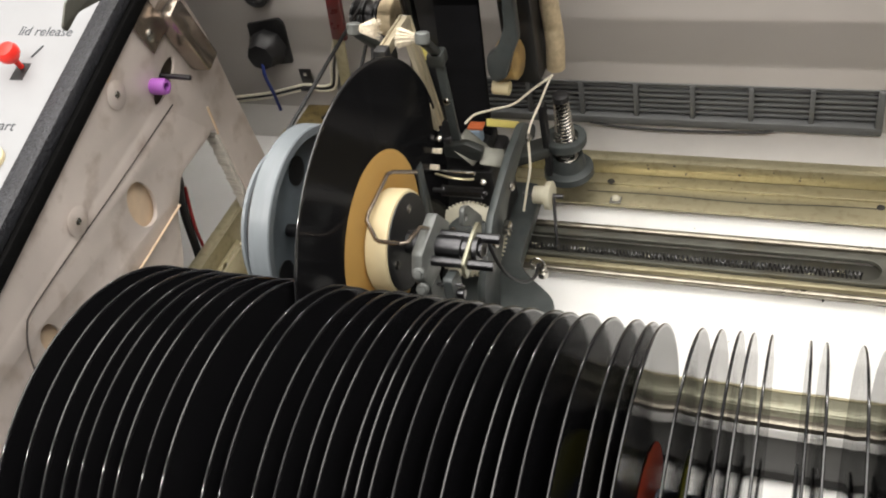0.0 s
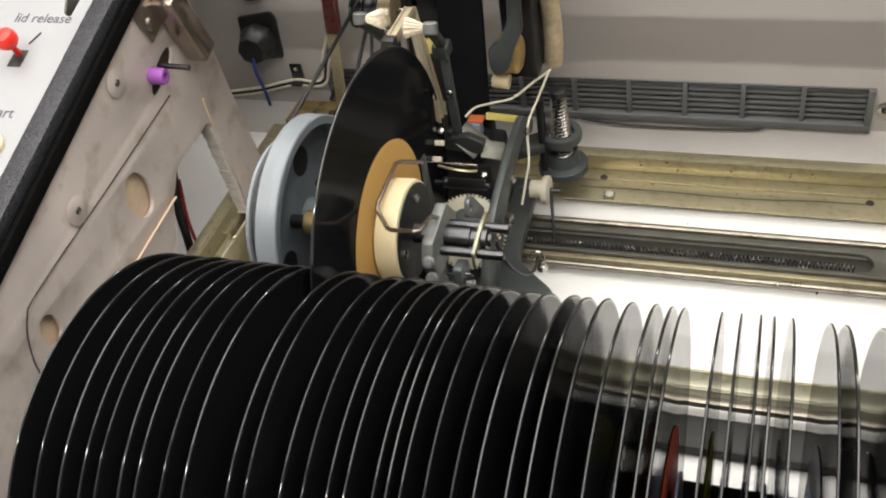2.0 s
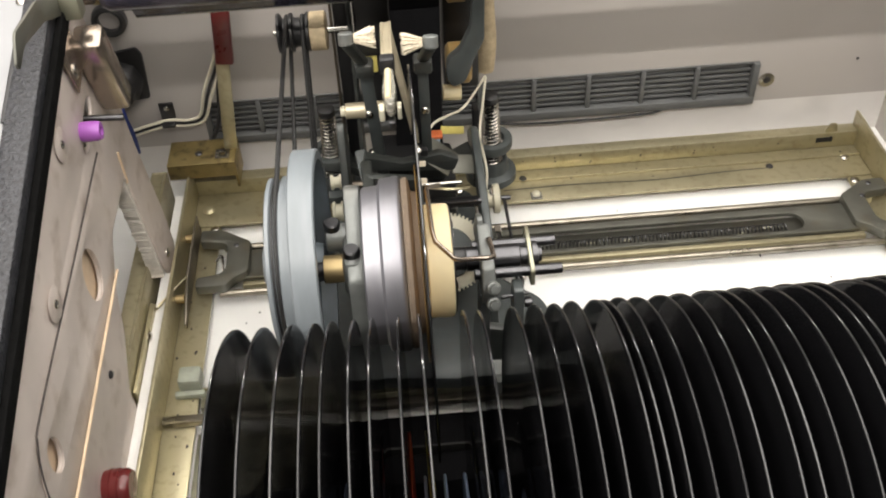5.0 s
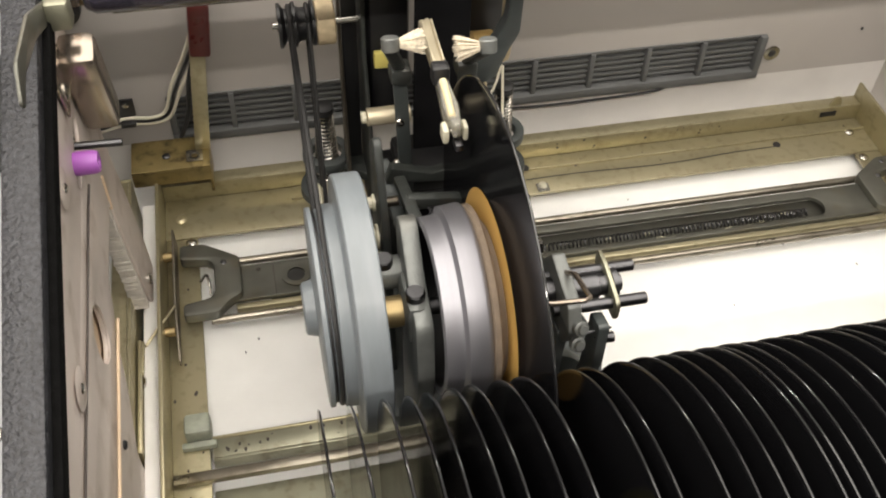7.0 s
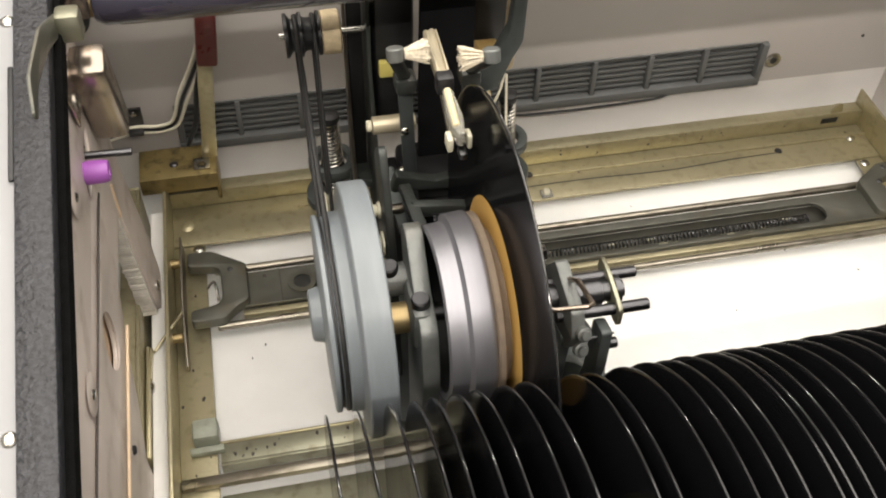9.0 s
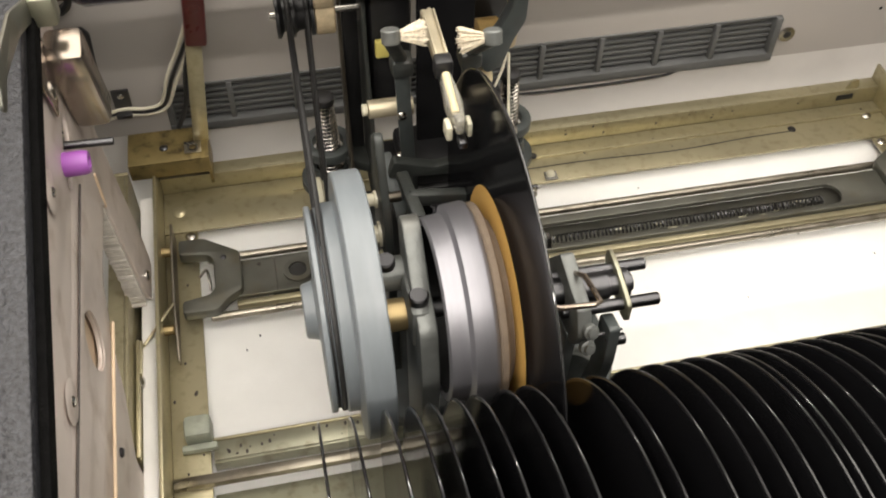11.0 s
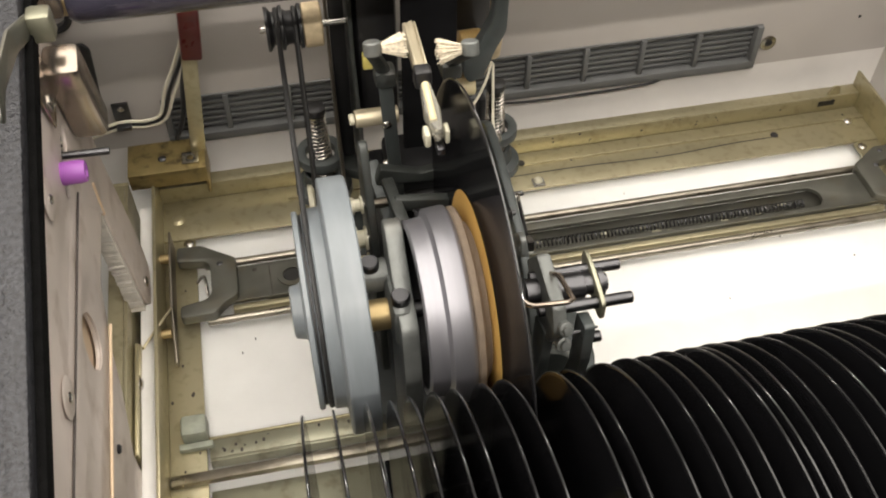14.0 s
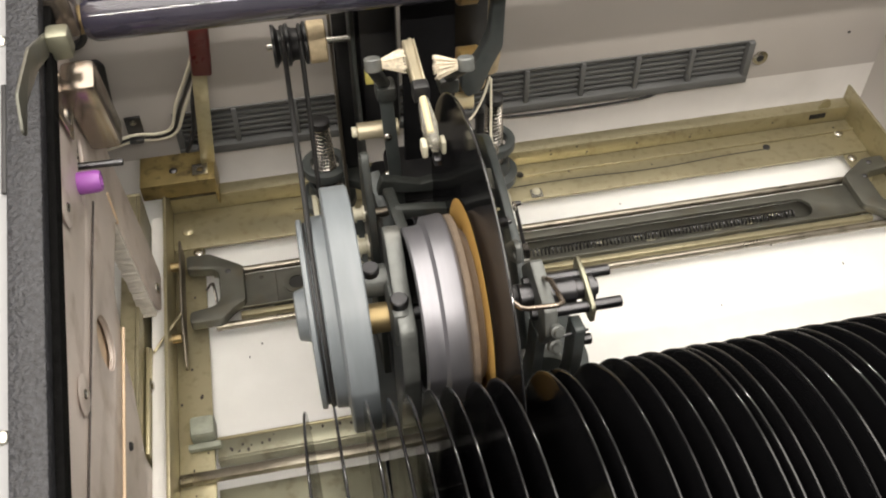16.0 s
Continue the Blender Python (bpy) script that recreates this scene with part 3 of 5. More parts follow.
# left latch: brass strip on posts
latch = thing("latch_strip", (-0.074, 0.56, 0.02), "thin brass latch strip bent round two posts", "bracket")
part("strip", slab([[(0.513, 0.018), (0.602, 0.018), (0.602, 0.033), (0.545, 0.033), (0.513, 0.022)]], "x", -0.0725, 0.0014), BROWN_STEEL, latch)
part("post", rod((-0.0845, 0.587, 0.026), (-0.0734, 0.587, 0.026), 0.0028), BRASS_BRIGHT, latch)
part("post", rod((-0.0845, 0.531, 0.026), (-0.0734, 0.531, 0.026), 0.0028), BRASS_BRIGHT, latch)
part("bent_arm", strut((-0.0745, 0.5440, 0.0300), (-0.0900, 0.5200, 0.0290), 0.0110, 0.0014, (0.35, -0.45, 0.8), 0.0003), BRASS, latch)
part("bent_tail", strut((-0.0900, 0.5205, 0.0290), (-0.0905, 0.5000, 0.0290), 0.0110, 0.0014, (0.1, 0, 1), 0.0003), BRASS, latch)
part("flat_bar", box(-0.0925, -0.0905, 0.452, 0.522, 0.016, 0.034, 0.0005), BRASS, latch)
screw_head((-0.0904, 0.497, 0.029), (1, 0, 0), 0.0042, STEEL, latch)
screw_head((-0.0904, 0.460, 0.024), (1, 0, 0), 0.0030, STEEL, latch)

# specks of dirt on the floor
rng = random.Random(21)
for x, y, r in ((0.303, 0.548, 0.0011), (-0.038, 0.5245, 0.0006), (-0.030, 0.5330, 0.0007), (0.2520, 0.5060, 0.0005), (0.3420, 0.5230, 0.0006), (0.2180, 0.6030, 0.0005)):
    speck = lathe([(0, 0), (0, r), (0.0003, r * 0.7), (0.0003, 0)], 0, 0, 9)
    speck.transform(Matrix.Translation((x, y, FZ)) @ pose(0, 0, 0, 0, -90, 0) @ Matrix.Diagonal((1, 1.6, 0.7, 1)))
    single("dirt_speck", speck, DARK_STEEL, "tiny dark speck of dirt on the white floor", "speck", "specks on the floor")

for k in range(26):
    x, lip = 0.15 + 0.24 * rng.random(), k % 3
    r = 0.0004 + 0.0006 * rng.random()
    spot = lathe([(0, 0), (0, r), (0.0002, r * 0.6), (0.0002, 0)], 0, 0, 8)
    if lip:
        spot.transform(Matrix.Translation((x, 0.6454, 0.0165 + 0.009 * rng.random())) @ pose(0, 0, 0, 0, 0, -90))
    else:
        spot.transform(Matrix.Translation((x, 0.616 + 0.026 * rng.random(), 0.0145)) @ pose(0, 0, 0, 0, -90, 0))
    part("rust_spot", spot, DARK_STEEL, back_rail)

for k in range(34):
    r = 0.0004 + 0.0007 * rng.random()
    spot = lathe([(0, 0), (0, r), (0.0002, r * 0.6), (0.0002, 0)], 0, 0, 8)
    if k % 2:
        at = (-0.0770 + 0.0150 * rng.random(), 0.40 + 0.20 * rng.random(), 0.0138)
    else:
        at = (-0.0550 + 0.0800 * rng.random(), 0.4560 + 0.0080 * rng.random(), 0.0145)
    spot.transform(Matrix.Translation(at) @ pose(0, 0, 0, 0, -90, 0) @ Matrix.Diagonal((1, 1.3, 0.8, 1)))
    part("rust_spot", spot, SEAM, chassis)

# ---- left bracket plate ----
PX = -0.090
bracket = thing("bracket_plate", (PX, 0.45, 0.0), "dull nickel-plated side bracket plate with holes and scuffs", "bracket")
outline = [(0.175, 0.0), (0.175, 0.118), (0.350, 0.1705), (0.515, 0.2210), (0.556, 0.2320), (0.572, 0.170), (0.5770, 0.115), (0.5800, 0.060), (0.5780, 0.0320), (0.5700, 0.0260), (0.5500, 0.0300), (0.5465, 0.0400), (0.5450, 0.112), (0.5400, 0.1180), (0.4950, 0.1170), (0.4820, 0.1030), (0.4660, 0.0690), (0.4440, 0.0450), (0.4470, 0.0)]
holes = [ellipse(0.4540, 0.1265, 0.0115, 0.0165, 10), ellipse(0.3520, 0.1180, 0.0070, 0.0105, 8), ellipse(0.5170, 0.1735, 0.0170, 0.0060, 24)]


def lean_arm(b):
    """The free arm is bent towards the mechanism below its fold."""
    for v in b.verts:
        if v.co.y > 0.530 and v.co.z < 0.125:
            v.co.x += 0.060 * (0.125 - v.co.z)
    return b


plate = slab([rounded(outline, 0.004), *holes], "x", PX - 0.0010, 0.0020)
part("plate", lean_arm(plate), PLATE, bracket)
bar = [(0.5100, 0.1560), (0.3560, 0.1420), (0.3420, 0.1360), (0.3330, 0.1200), (0.3310, 0.1050), (0.3340, 0.0920), (0.3400, 0.0880), (0.4820, 0.1020), (0.4950, 0.1165), (0.5395, 0.1178)]
part("stiffener", slab([rounded(bar, 0.006), ellipse(0.4540, 0.1265, 0.0115, 0.0165, 10), ellipse(0.3520, 0.1180, 0.0070, 0.0105, 8)], "x", PX + 0.0006, 0.0006, 0.0001), PLATE, bracket)
part("bent_edge", sweep([(PX + 0.0021, 0.3400, 0.0885), (PX + 0.0021, 0.4815, 0.1025)], 0.0008, 6, round_off=False), EDGE, bracket, "pale raw bent edge")
part("seam", sweep([(PX + 0.0010, y, z) for y, z in [(0.5140, 0.1575), (0.4400, 0.1500), (0.3580, 0.1425), (0.3430, 0.1365), (0.3345, 0.1210), (0.3320, 0.1050), (0.3345, 0.0940), (0.3400, 0.0890)]], 0.0005, 6), SEAM, bracket, "dark shadowed seam of the bent stiffener")
bm = bmesh.new()
rng = random.Random(8)
for k in range(116):
    z = 0.036 + k * 0.00065
    box(PX - 0.0085 - 0.0015 * rng.random(), PX - 0.0012, 0.5432 - 0.0016 * rng.random(), 0.5452, z, z + 0.0009, 0.0001, bm)
part("toothed_edge", lean_arm(bm), NOTCHED, bracket, "pale finely notched strip along the arm")
part("arm_edge", box(PX - 0.0002, PX + 0.0012, 0.5435, 0.5450, 0.112, 0.134, 0.0003), EDGE, bracket)
part("hole_lining", box(PX - 0.0042, PX - 0.0032, 0.438, 0.472, 0.104, 0.148, 0.0003), EDGE, bracket, "pale wood seen through the hole")
part("hole_lining", box(PX - 0.0042, PX - 0.0032, 0.341, 0.365, 0.102, 0.132, 0.0003), EDGE, bracket, "pale wood seen through the hole")
for y, z in ((0.4745, 0.1930), (0.4060, 0.1560)):
    part("rivet_disc", lathe([(0, 0), (0, 0.0085), (0.0003, 0.0080), (0.0003, 0)], y, z, 28, x=PX + 0.0011), PLATE, bracket)
    screw_head((PX + 0.0014, y, z), (1, 0, 0), 0.0022, STEEL, bracket, "rivet")
for y, z, lean in ((0.5580, 0.0420, 0.0050), (0.4310, 0.0170, 0.0)):
    screw_head((PX + 0.0006 + lean, y, z), (1, 0, 0), 0.0032, CHROME, bracket)
screw_head((PX + 0.0006, 0.4300, 0.0770), (1, 0, 0), 0.0022, DARK_STEEL, bracket)
part("slit", box(PX - 0.0002, PX + 0.0005, 0.4710, 0.5010, 0.2080, 0.2112, 0.0002, None, pose(0, 0, 0, 24, 0, 0)), EDGE, bracket)

# violet knob on its lever
lever = thing("lever_knob", (PX, 0.505, 0.172), "violet plastic knob in the slot of the bracket plate", "knob")
part("knob", lathe([(-0.004, 0), (-0.004, 0.0045), (0.0, 0.0052), (0.007, 0.0051), (0.009, 0.0044), (0.009, 0.0026), (0.005, 0.0022), (0.005, 0)], 0.5060, 0.1770, 14, x=PX + 0.001), PURPLE, lever)
part("slot_backing", box(PX - 0.0075, PX - 0.0063, 0.494, 0.538, 0.158, 0.190, 0.0002), BROWN_STEEL, lever)
part("pin", rod((PX - 0.002, 0.5175, 0.1770), (PX + 0.0190, 0.5190, 0.1750), 0.0017), DARK_STEEL, lever)

# pressed metal box at the top of the bracket
tin = thing("metal_box", (PX, 0.545, 0.2), "small worn nickel-plated pressed metal box on the bracket", "box")
tb = box(PX + 0.0004, PX + 0.0160, 0.5340, 0.5500, 0.1640, 0.2170, 0.0030, None, pose(0, 0, 0, 18, 0, 0))
part("cover", tb, NICKEL, tin, "nickel-plated cover with rounded edges")
part("flange", box(PX + 0.0011, PX + 0.0022, 0.512, 0.534, 0.196, 0.2210, 0.0004, None, pose(0, 0, 0, 18, 0, 0)), NICKEL, tin)
screw_head((PX + 0.0024, 0.5195, 0.2045), (1, 0, 0), 0.0042, STEEL, tin)

cap = thing("red_cap", (PX, 0.378, 0.055), "dark red ribbed plastic cap on the bracket plate", "cap")
part("cap_body", lathe([(0.0, 0), (0.0, 0.0085), (0.0035, 0.0094), (0.0040, 0.0089), (0.0075, 0.0094), (0.0080, 0.0089), (0.0115, 0.0090), (0.0135, 0.0076), (0.0135, 0)], 0.3780, 0.0520, 32, x=PX), RED_CAP, cap)

# ---- control deck ----
SLOPE = 0.303
DECK_TURN = math.degrees(math.atan(SLOPE))


def deck_z(y, lift=0.0):
    return 0.2165 + SLOPE * (y - 0.466) + lift


def on_deck(x, y, lift=0.0):
    """A pose on the sloping deck, its z square to the surface."""
    return Matrix.Translation((x, y, deck_z(y, lift))) @ pose(0, 0, 0, DECK_TURN, 0, 0)


def deck_slab(x0, x1, y0, y1, z0, z1, bevel=0.0005):
    """A plate on the deck's slope: y along it from 0.466."""
    b = box(x0, x1, y0 - 0.466, y1 - 0.466, z0, z1, bevel)
    b.transform(Matrix.Translation((0, 0.466, 0.2165)) @ pose(0, 0, 0, DECK_TURN, 0, 0))
    return b


single("control_deck", deck_slab(-0.45, -0.1035, 0.12, 0.64, -0.012, 0.0, 0.0008), DECK, "white sloping control panel beside the mechanism", "control panel", kind="structure")
edge = thing("edge_trim", (-0.097, 0.45, 0.21), "charcoal leather-grain padded edge trim with black sides", "trim")
part("padding", deck_slab(-0.1035, -0.0900, 0.12, 0.66, -0.004, 0.0045, 0.0012), FOAM, edge)
part("side_strip", deck_slab(-0.1030, -0.0872, 0.12, 0.585, -0.0125, -0.0042, 0.0008), FOAM_SIDE, edge)
sw = thing("toggle_lever", (-0.137, 0.466, 0.217), "red ball lever in a slot of the control panel", "lever")
part("slot", deck_slab(-0.1415, -0.1325, 0.4560, 0.4680, 0.0, 0.0004, 0.0001), BLACK, sw)
bm = lathe([(0, 0), (0.0, 0.0016), (0.007, 0.0018), (0.008, 0.0042), (0.0105, 0.0062), (0.0135, 0.0066), (0.0165, 0.0052), (0.018, 0)], 0, 0, 24)
bm.transform(on_deck(-0.1375, 0.4650) @ pose(0, 0, 0, 12, -90, 0) )
part("ball", bm, RED_KNOB, sw)
part("pointer", sweep([(-0.1345, 0.4720, deck_z(0.472, 0.0006)), (-0.1305, 0.4800, deck_z(0.480, 0.0006))], 0.0004, 6, round_off=False), INK, sw)
deck_text = thing("panel_lettering", (-0.135, 0.49, 0.2245), "grey printed lettering on the control panel", "lettering")
writing("lid release", 0.0096, on_deck(-0.1345, 0.4905, 0.0001), INK, deck_text, "words", "the words lid release in lower case")
writing("start", 0.0096, on_deck(-0.1290, 0.4262, 0.0001), INK, deck_text, "words", "the word start in lower case")
btn = thing("push_button", (-0.1215, 0.404, 0.198), "cream round push button in the control panel", "button")
bm = lathe([(0, 0), (0, 0.0085), (0.0025, 0.0085), (0.004, 0.0070), (0.004, 0)], 0, 0, 32)
bm.transform(on_deck(-0.1235, 0.4040) @ pose(0, 0, 0, 0, -90, 0))
part("cap", bm, CREAM, btn)
for y in (0.5330, 0.3700):
    s = thing("panel_screw", (-0.1065, y, deck_z(y)), "small bright screw in the control panel", "screw", "panel screws")
    screw_head((-0.1065, y, deck_z(y)), (0, -0.29, 0.957), 0.0028, STEEL, s)
hook = thing("lid_hook", (-0.10, 0.53, 0.235), "curved chromed lid catch over the panel edge", "catch")
part("hook_blade", slab([rounded([(0.5360, 0.2370), (0.5040, 0.2520), (0.4700, 0.2560), (0.4595, 0.2460), (0.4620, 0.2425), (0.4750, 0.2465), (0.5060, 0.2400), (0.5420, 0.2240)], 0.003)], "x", -0.0890, 0.0014, 0.0004), CASTP, hook, "dull nickel catch blade")
part("blade_lug", box(-0.0890, -0.0790, 0.5290, 0.5390, 0.2260, 0.2390, 0.0020), ZINC_GREEN, hook)
part("pivot_plate", box(-0.0905, -0.0790, 0.553, 0.5660, 0.221, 0.2440, 0.0012), NICKEL, hook)
part("latch_slot", deck_slab(-0.1062, -0.1040, 0.462, 0.513, 0.0, 0.0018, 0.0006), BLACK, hook, "black slot strip")

# ---- violet tube and film across the lid ----
tube = thing("lid_tube", (-0.09, 0.568, 0.222), "violet tinted clear tube with a ruled film along the open lid", "tube")
TY, TZ = 0.5660, 0.2215
part("glass", lathe([(-0.078, 0.0), (-0.078, 0.0085), (-0.074, 0.0105), (0.400, 0.0105), (0.400, 0.0)], TY, TZ, 40), TUBE_GLASS, tube)
part("end_cap", lathe([(-0.094, 0), (-0.094, 0.0040), (-0.090, 0.0045), (-0.089, 0.0062), (-0.086, 0.0062), (-0.085, 0.0050), (-0.083, 0.0066), (-0.0785, 0.0066), (-0.0785, 0)], TY, TZ, 28), BRASS_BRIGHT, tube)
film_pts = [(TY - 0.002, TZ + 0.0112), (TY + 0.010, TZ + 0.006), (TY + 0.018, TZ - 0.010), (TY + 0.028, TZ - 0.026), (TY + 0.034, TZ - 0.0350)]
line = smooth_line([(0, a, b) for a, b in film_pts], 4)
bm = bmesh.new()
rows = []
for p in line:
    rows.append([bm.verts.new((-0.074, p.y, p.z)), bm.verts.new((0.400, p.y, p.z)), bm.verts.new((0.400, p.y + 0.0006, p.z - 0.0003)), bm.verts.new((-0.074, p.y + 0.0006, p.z - 0.0003))])
for a, c in zip(rows, rows[1:]):
    for k in range(4):
        bm.faces.new((a[k], a[(k + 1) % 4], c[(k + 1) % 4], c[k]))
bm.faces.new(rows[0]), bm.faces.new(rows[-1])
part("film", bm, FILM, tube)
part("film_edge", rod((-0.074, line[-1].y, line[-1].z), (0.400, line[-1].y, line[-1].z), 0.0007, 8, None, 0.0001), CLEAR, tube, "pale torn edge of the film")
for k in range(30):
    x = 0.04 + 0.012 * k
    part("rule_mark", box(x, x + 0.0004, TY - 0.0010, TY + 0.0010, TZ + 0.0106, TZ + 0.0109, 0, None), INK, tube)

# ---- lid stay with red sleeve ----
stay = thing("lid_stay", (-0.047, 0.648, 0.05), "brass lid stay strap with a red vinyl sleeve", "stay")
part("strap", box(-0.0505, -0.0415, 0.6515, 0.6535, 0.049, 0.124, 0.0005, None, pose(0, 0, 0, 0, 6, 0)), BRASS, stay)
part("sleeve", box(-0.0360, -0.0240, 0.6500, 0.6550, 0.118, 0.330, 0.0018, None, pose(0, 0, 0, 0, 6, 0)), RED, stay, "dark red vinyl sleeve")
foot = thing("angle_bracket", (-0.07, 0.64, 0.027), "spotted brass angle bracket in the rear corner", "bracket")
bm = box(-0.0930, -0.0460, 0.6360, 0.6640, 0.0480, 0.0500, 0.0005)
box(-0.0930, -0.0460, 0.6360, 0.6376, 0.0380, 0.0480, 0.0005, bm)
box(-0.0480, -0.0460, 0.6376, 0.6640, 0.0265, 0.0480, 0.0005, bm)
part("angle", bm, BRASS_RUST, foot)
part("tab", slab([[(-0.060, 0.640), (-0.050, 0.640), (-0.050, 0.650), (-0.060, 0.650)], ellipse(-0.055, 0.645, 0.002, 0.002, 0, 16)], "z", 0.0508, 0.0012, 0.0002), STEEL, foot)
screw_head((-0.072, 0.648, 0.0502), (0, 0, 1), 0.0026, DARK_STEEL, foot)

# cables behind the bracket
def cable(name, points, r, mat, label, flat=1.0):
    return single(name, sweep(points, r, 8, flat=flat), mat, label, "cable")


for dz, mat, tone in ((0.0040, CABLE_WHITE, "cream"), (0.0018, CABLE_BLACK, "black"), (-0.0004, CABLE_WHITE, "cream")):
    cable("cable", [(-0.165, 0.6690, 0.046 + dz), (-0.130, 0.6690, 0.052 + dz), (-0.108, 0.6690, 0.058 + dz), (-0.092, 0.6685, 0.062 + dz), (-0.078, 0.667, 0.062 + dz), (-0.0665 - 0.5 * dz, 0.667, 0.066 + dz), (-0.0580 - dz, 0.664, 0.086 + dz), (-0.0480 - dz, 0.661, 0.108 + dz), (-0.0400 - dz, 0.660, 0.128 + dz), (-0.0350, 0.660, 0.165)], 0.0011, mat, f"{tone} ribbon cable along the back wall to the lid stay")
cable("cable", [(-0.062, 0.660, 0.054), (-0.055, 0.662, 0.070), (-0.0500, 0.661, 0.098), (-0.0420, 0.660, 0.124), (-0.0340, 0.660, 0.160)], 0.0016, CABLE_BLACK, "black cable beside the lid stay")
cable("cable", [(-0.108, 0.508, 0.132), (-0.109, 0.512, 0.100), (-0.112, 0.506, 0.070), (-0.112, 0.500, 0.03), (-0.112, 0.490, 0.004)], 0.0030, CABLE_BLACK, "thick black cable behind the bracket plate")
cable("cable", [(-0.107, 0.512, 0.090), (-0.108, 0.506, 0.060), (-0.108, 0.504, 0.030), (-0.108, 0.498, 0.004)], 0.0012, material("red_cable", (0.30, 0.02, 0.02), 0.4), "thin red cable behind the bracket plate")
cable("cable", [(0.134, WALL_Y - 0.006, 0.042), (0.160, WALL_Y - 0.0055, 0.0385), (0.200, WALL_Y - 0.0045, 0.0370), (0.250, WALL_Y - 0.0045, 0.0385), (0.262, WALL_Y - 0.003, 0.0395)], 0.0009, CABLE_BLACK, "thin black cable under the vent")
wall_dot = thing("wall_stud", (0.402, WALL_Y, 0.070), "tiny dark stud on the back wall", "stud")
screw_head((0.402, WALL_Y - 0.0001, 0.070), (0, -1, 0), 0.0012, DARK_STEEL, wall_dot)
cc = thing("wall_clip", (-0.090, WALL_Y, 0.072), "small bent metal clip holding cables on the wall", "clip")
part("tab", box(-0.0965, -0.0865, WALL_Y - 0.0052, WALL_Y - 0.0035, 0.0660, 0.0790, 0.0004), DARK_STEEL, cc)
part("saddle", box(-0.0960, -0.0870, WALL_Y - 0.0115, WALL_Y - 0.0053, 0.0625, 0.0655, 0.0006), DARK_STEEL, cc)
screw_head((-0.0915, WALL_Y - 0.0053, 0.0750), (0, -1, 0), 0.0020, STEEL, cc)
plug = thing("power_plug", (-0.103, 0.655, 0.12), "black moulded plug with a blue lead on the back wall", "plug")
bm = lathe([(0, 0), (0, 0.0150), (0.010, 0.0150), (0.013, 0.0125), (0.020, 0.0110), (0.021, 0)], 0, 0, 8)
bm.transform(Matrix.Translation((-0.1165, WALL_Y - 0.0005, 0.099)) @ pose(0, 0, 0, 0, 0, -90))
part("plug_body", bm, BLACK, plug)
part("plug_flange", slab([rounded([(-0.1330, 0.0860), (-0.1310, 0.1180), (-0.1020, 0.1230), (-0.0985, 0.1180), (-0.1010, 0.0830), (-0.1280, 0.0800)], 0.002)], "y", WALL_Y - 0.0014, 0.0026, 0.0004), BLACK, plug)
part("lead", sweep([(-0.1165, 0.655, 0.094), (-0.1150, 0.651, 0.084), (-0.1135, 0.652, 0.068), (-0.1145, 0.655, 0.050)], 0.0014, 8), CABLE_BLUE, plug, "thin blue lead")
ring = thing("cable_ring", (-0.115, WALL_Y, 0.15), "dark round cable grommet on the back wall", "grommet")
bm = lathe([(0, 0.0070), (0, 0.0115), (0.004, 0.0110), (0.005, 0.0090), (0.004, 0.0070)], 0, 0, 28, closed=True)
bm.transform(Matrix.Translation((-0.112, WALL_Y - 0.0033, 0.146)) @ pose(0, 0, 0, 0, 0, -90))
part("grommet_ring", bm, BLACK, ring)

# ---- the carriage ----
AY, AZ = 0.4424, 0.1285
FY, FZ = 0.4600, 0.1170
car = thing("record_carriage", (0.07, 0.52, 0.03), "dark grey cast record-playing carriage with flywheel, springs and levers", "mechanism")

# flywheel
fly = part("flywheel", lathe([(0.0274, 0.0532), (0.0274, 0.0577), (0.0267, 0.0584), (0.0156, 0.0584), (0.0149, 0.0577), (0.0145, 0.0466), (0.0138, 0.0458), (0.0092, 0.0456), (0.0085, 0.0448), (0.0080, 0.0424), (0.0072, 0.0424), (0.0068, 0.0440), (0.0062, 0.0440), (0.0058, 0.0424), (0.0048, 0.0424), (0.0044, 0.0446), (0.0040, 0.0450), (0.0024, 0.0450), (0.0019, 0.0444), (0.0017, 0.0150), (0.0010, 0.0130), (-0.0035, 0.0118), (-0.0042, 0.0105), (-0.0042, 0.0)], FY, FZ, 112), GREY_BLUE, car, "pale blue-grey enamelled flywheel")
cup = part("flywheel_cup", lathe([(0.0273, 0.0531), (0.0185, 0.0516), (0.0172, 0.0495), (0.0176, 0.0200), (0.0190, 0.0110), (0.0270, 0.0095), (0.0270, 0.0)], FY, FZ, 72), GREY_BLUE_DARK, fly, "worn dark inside of the flywheel")
for a in (75, 195, 315):
    part("web_hole", lathe([(0.0172, 0), (0.0172, 0.0085), (0.0180, 0.0085), (0.0180, 0)], FY + 0.034 * math.cos(radians(a)), FZ + 0.034 * math.sin(radians(a)), 24), BLACK, fly)
# the groove's shadow, made as a thin black ring
part("groove_shadow", lathe([(0.0047, 0.0426), (0.0048, 0.0432), (0.0057, 0.0432), (0.0058, 0.0426)], FY, FZ, 96, closed=True), RUBBER, fly, "black ring painted as the shadow in the rear groove")


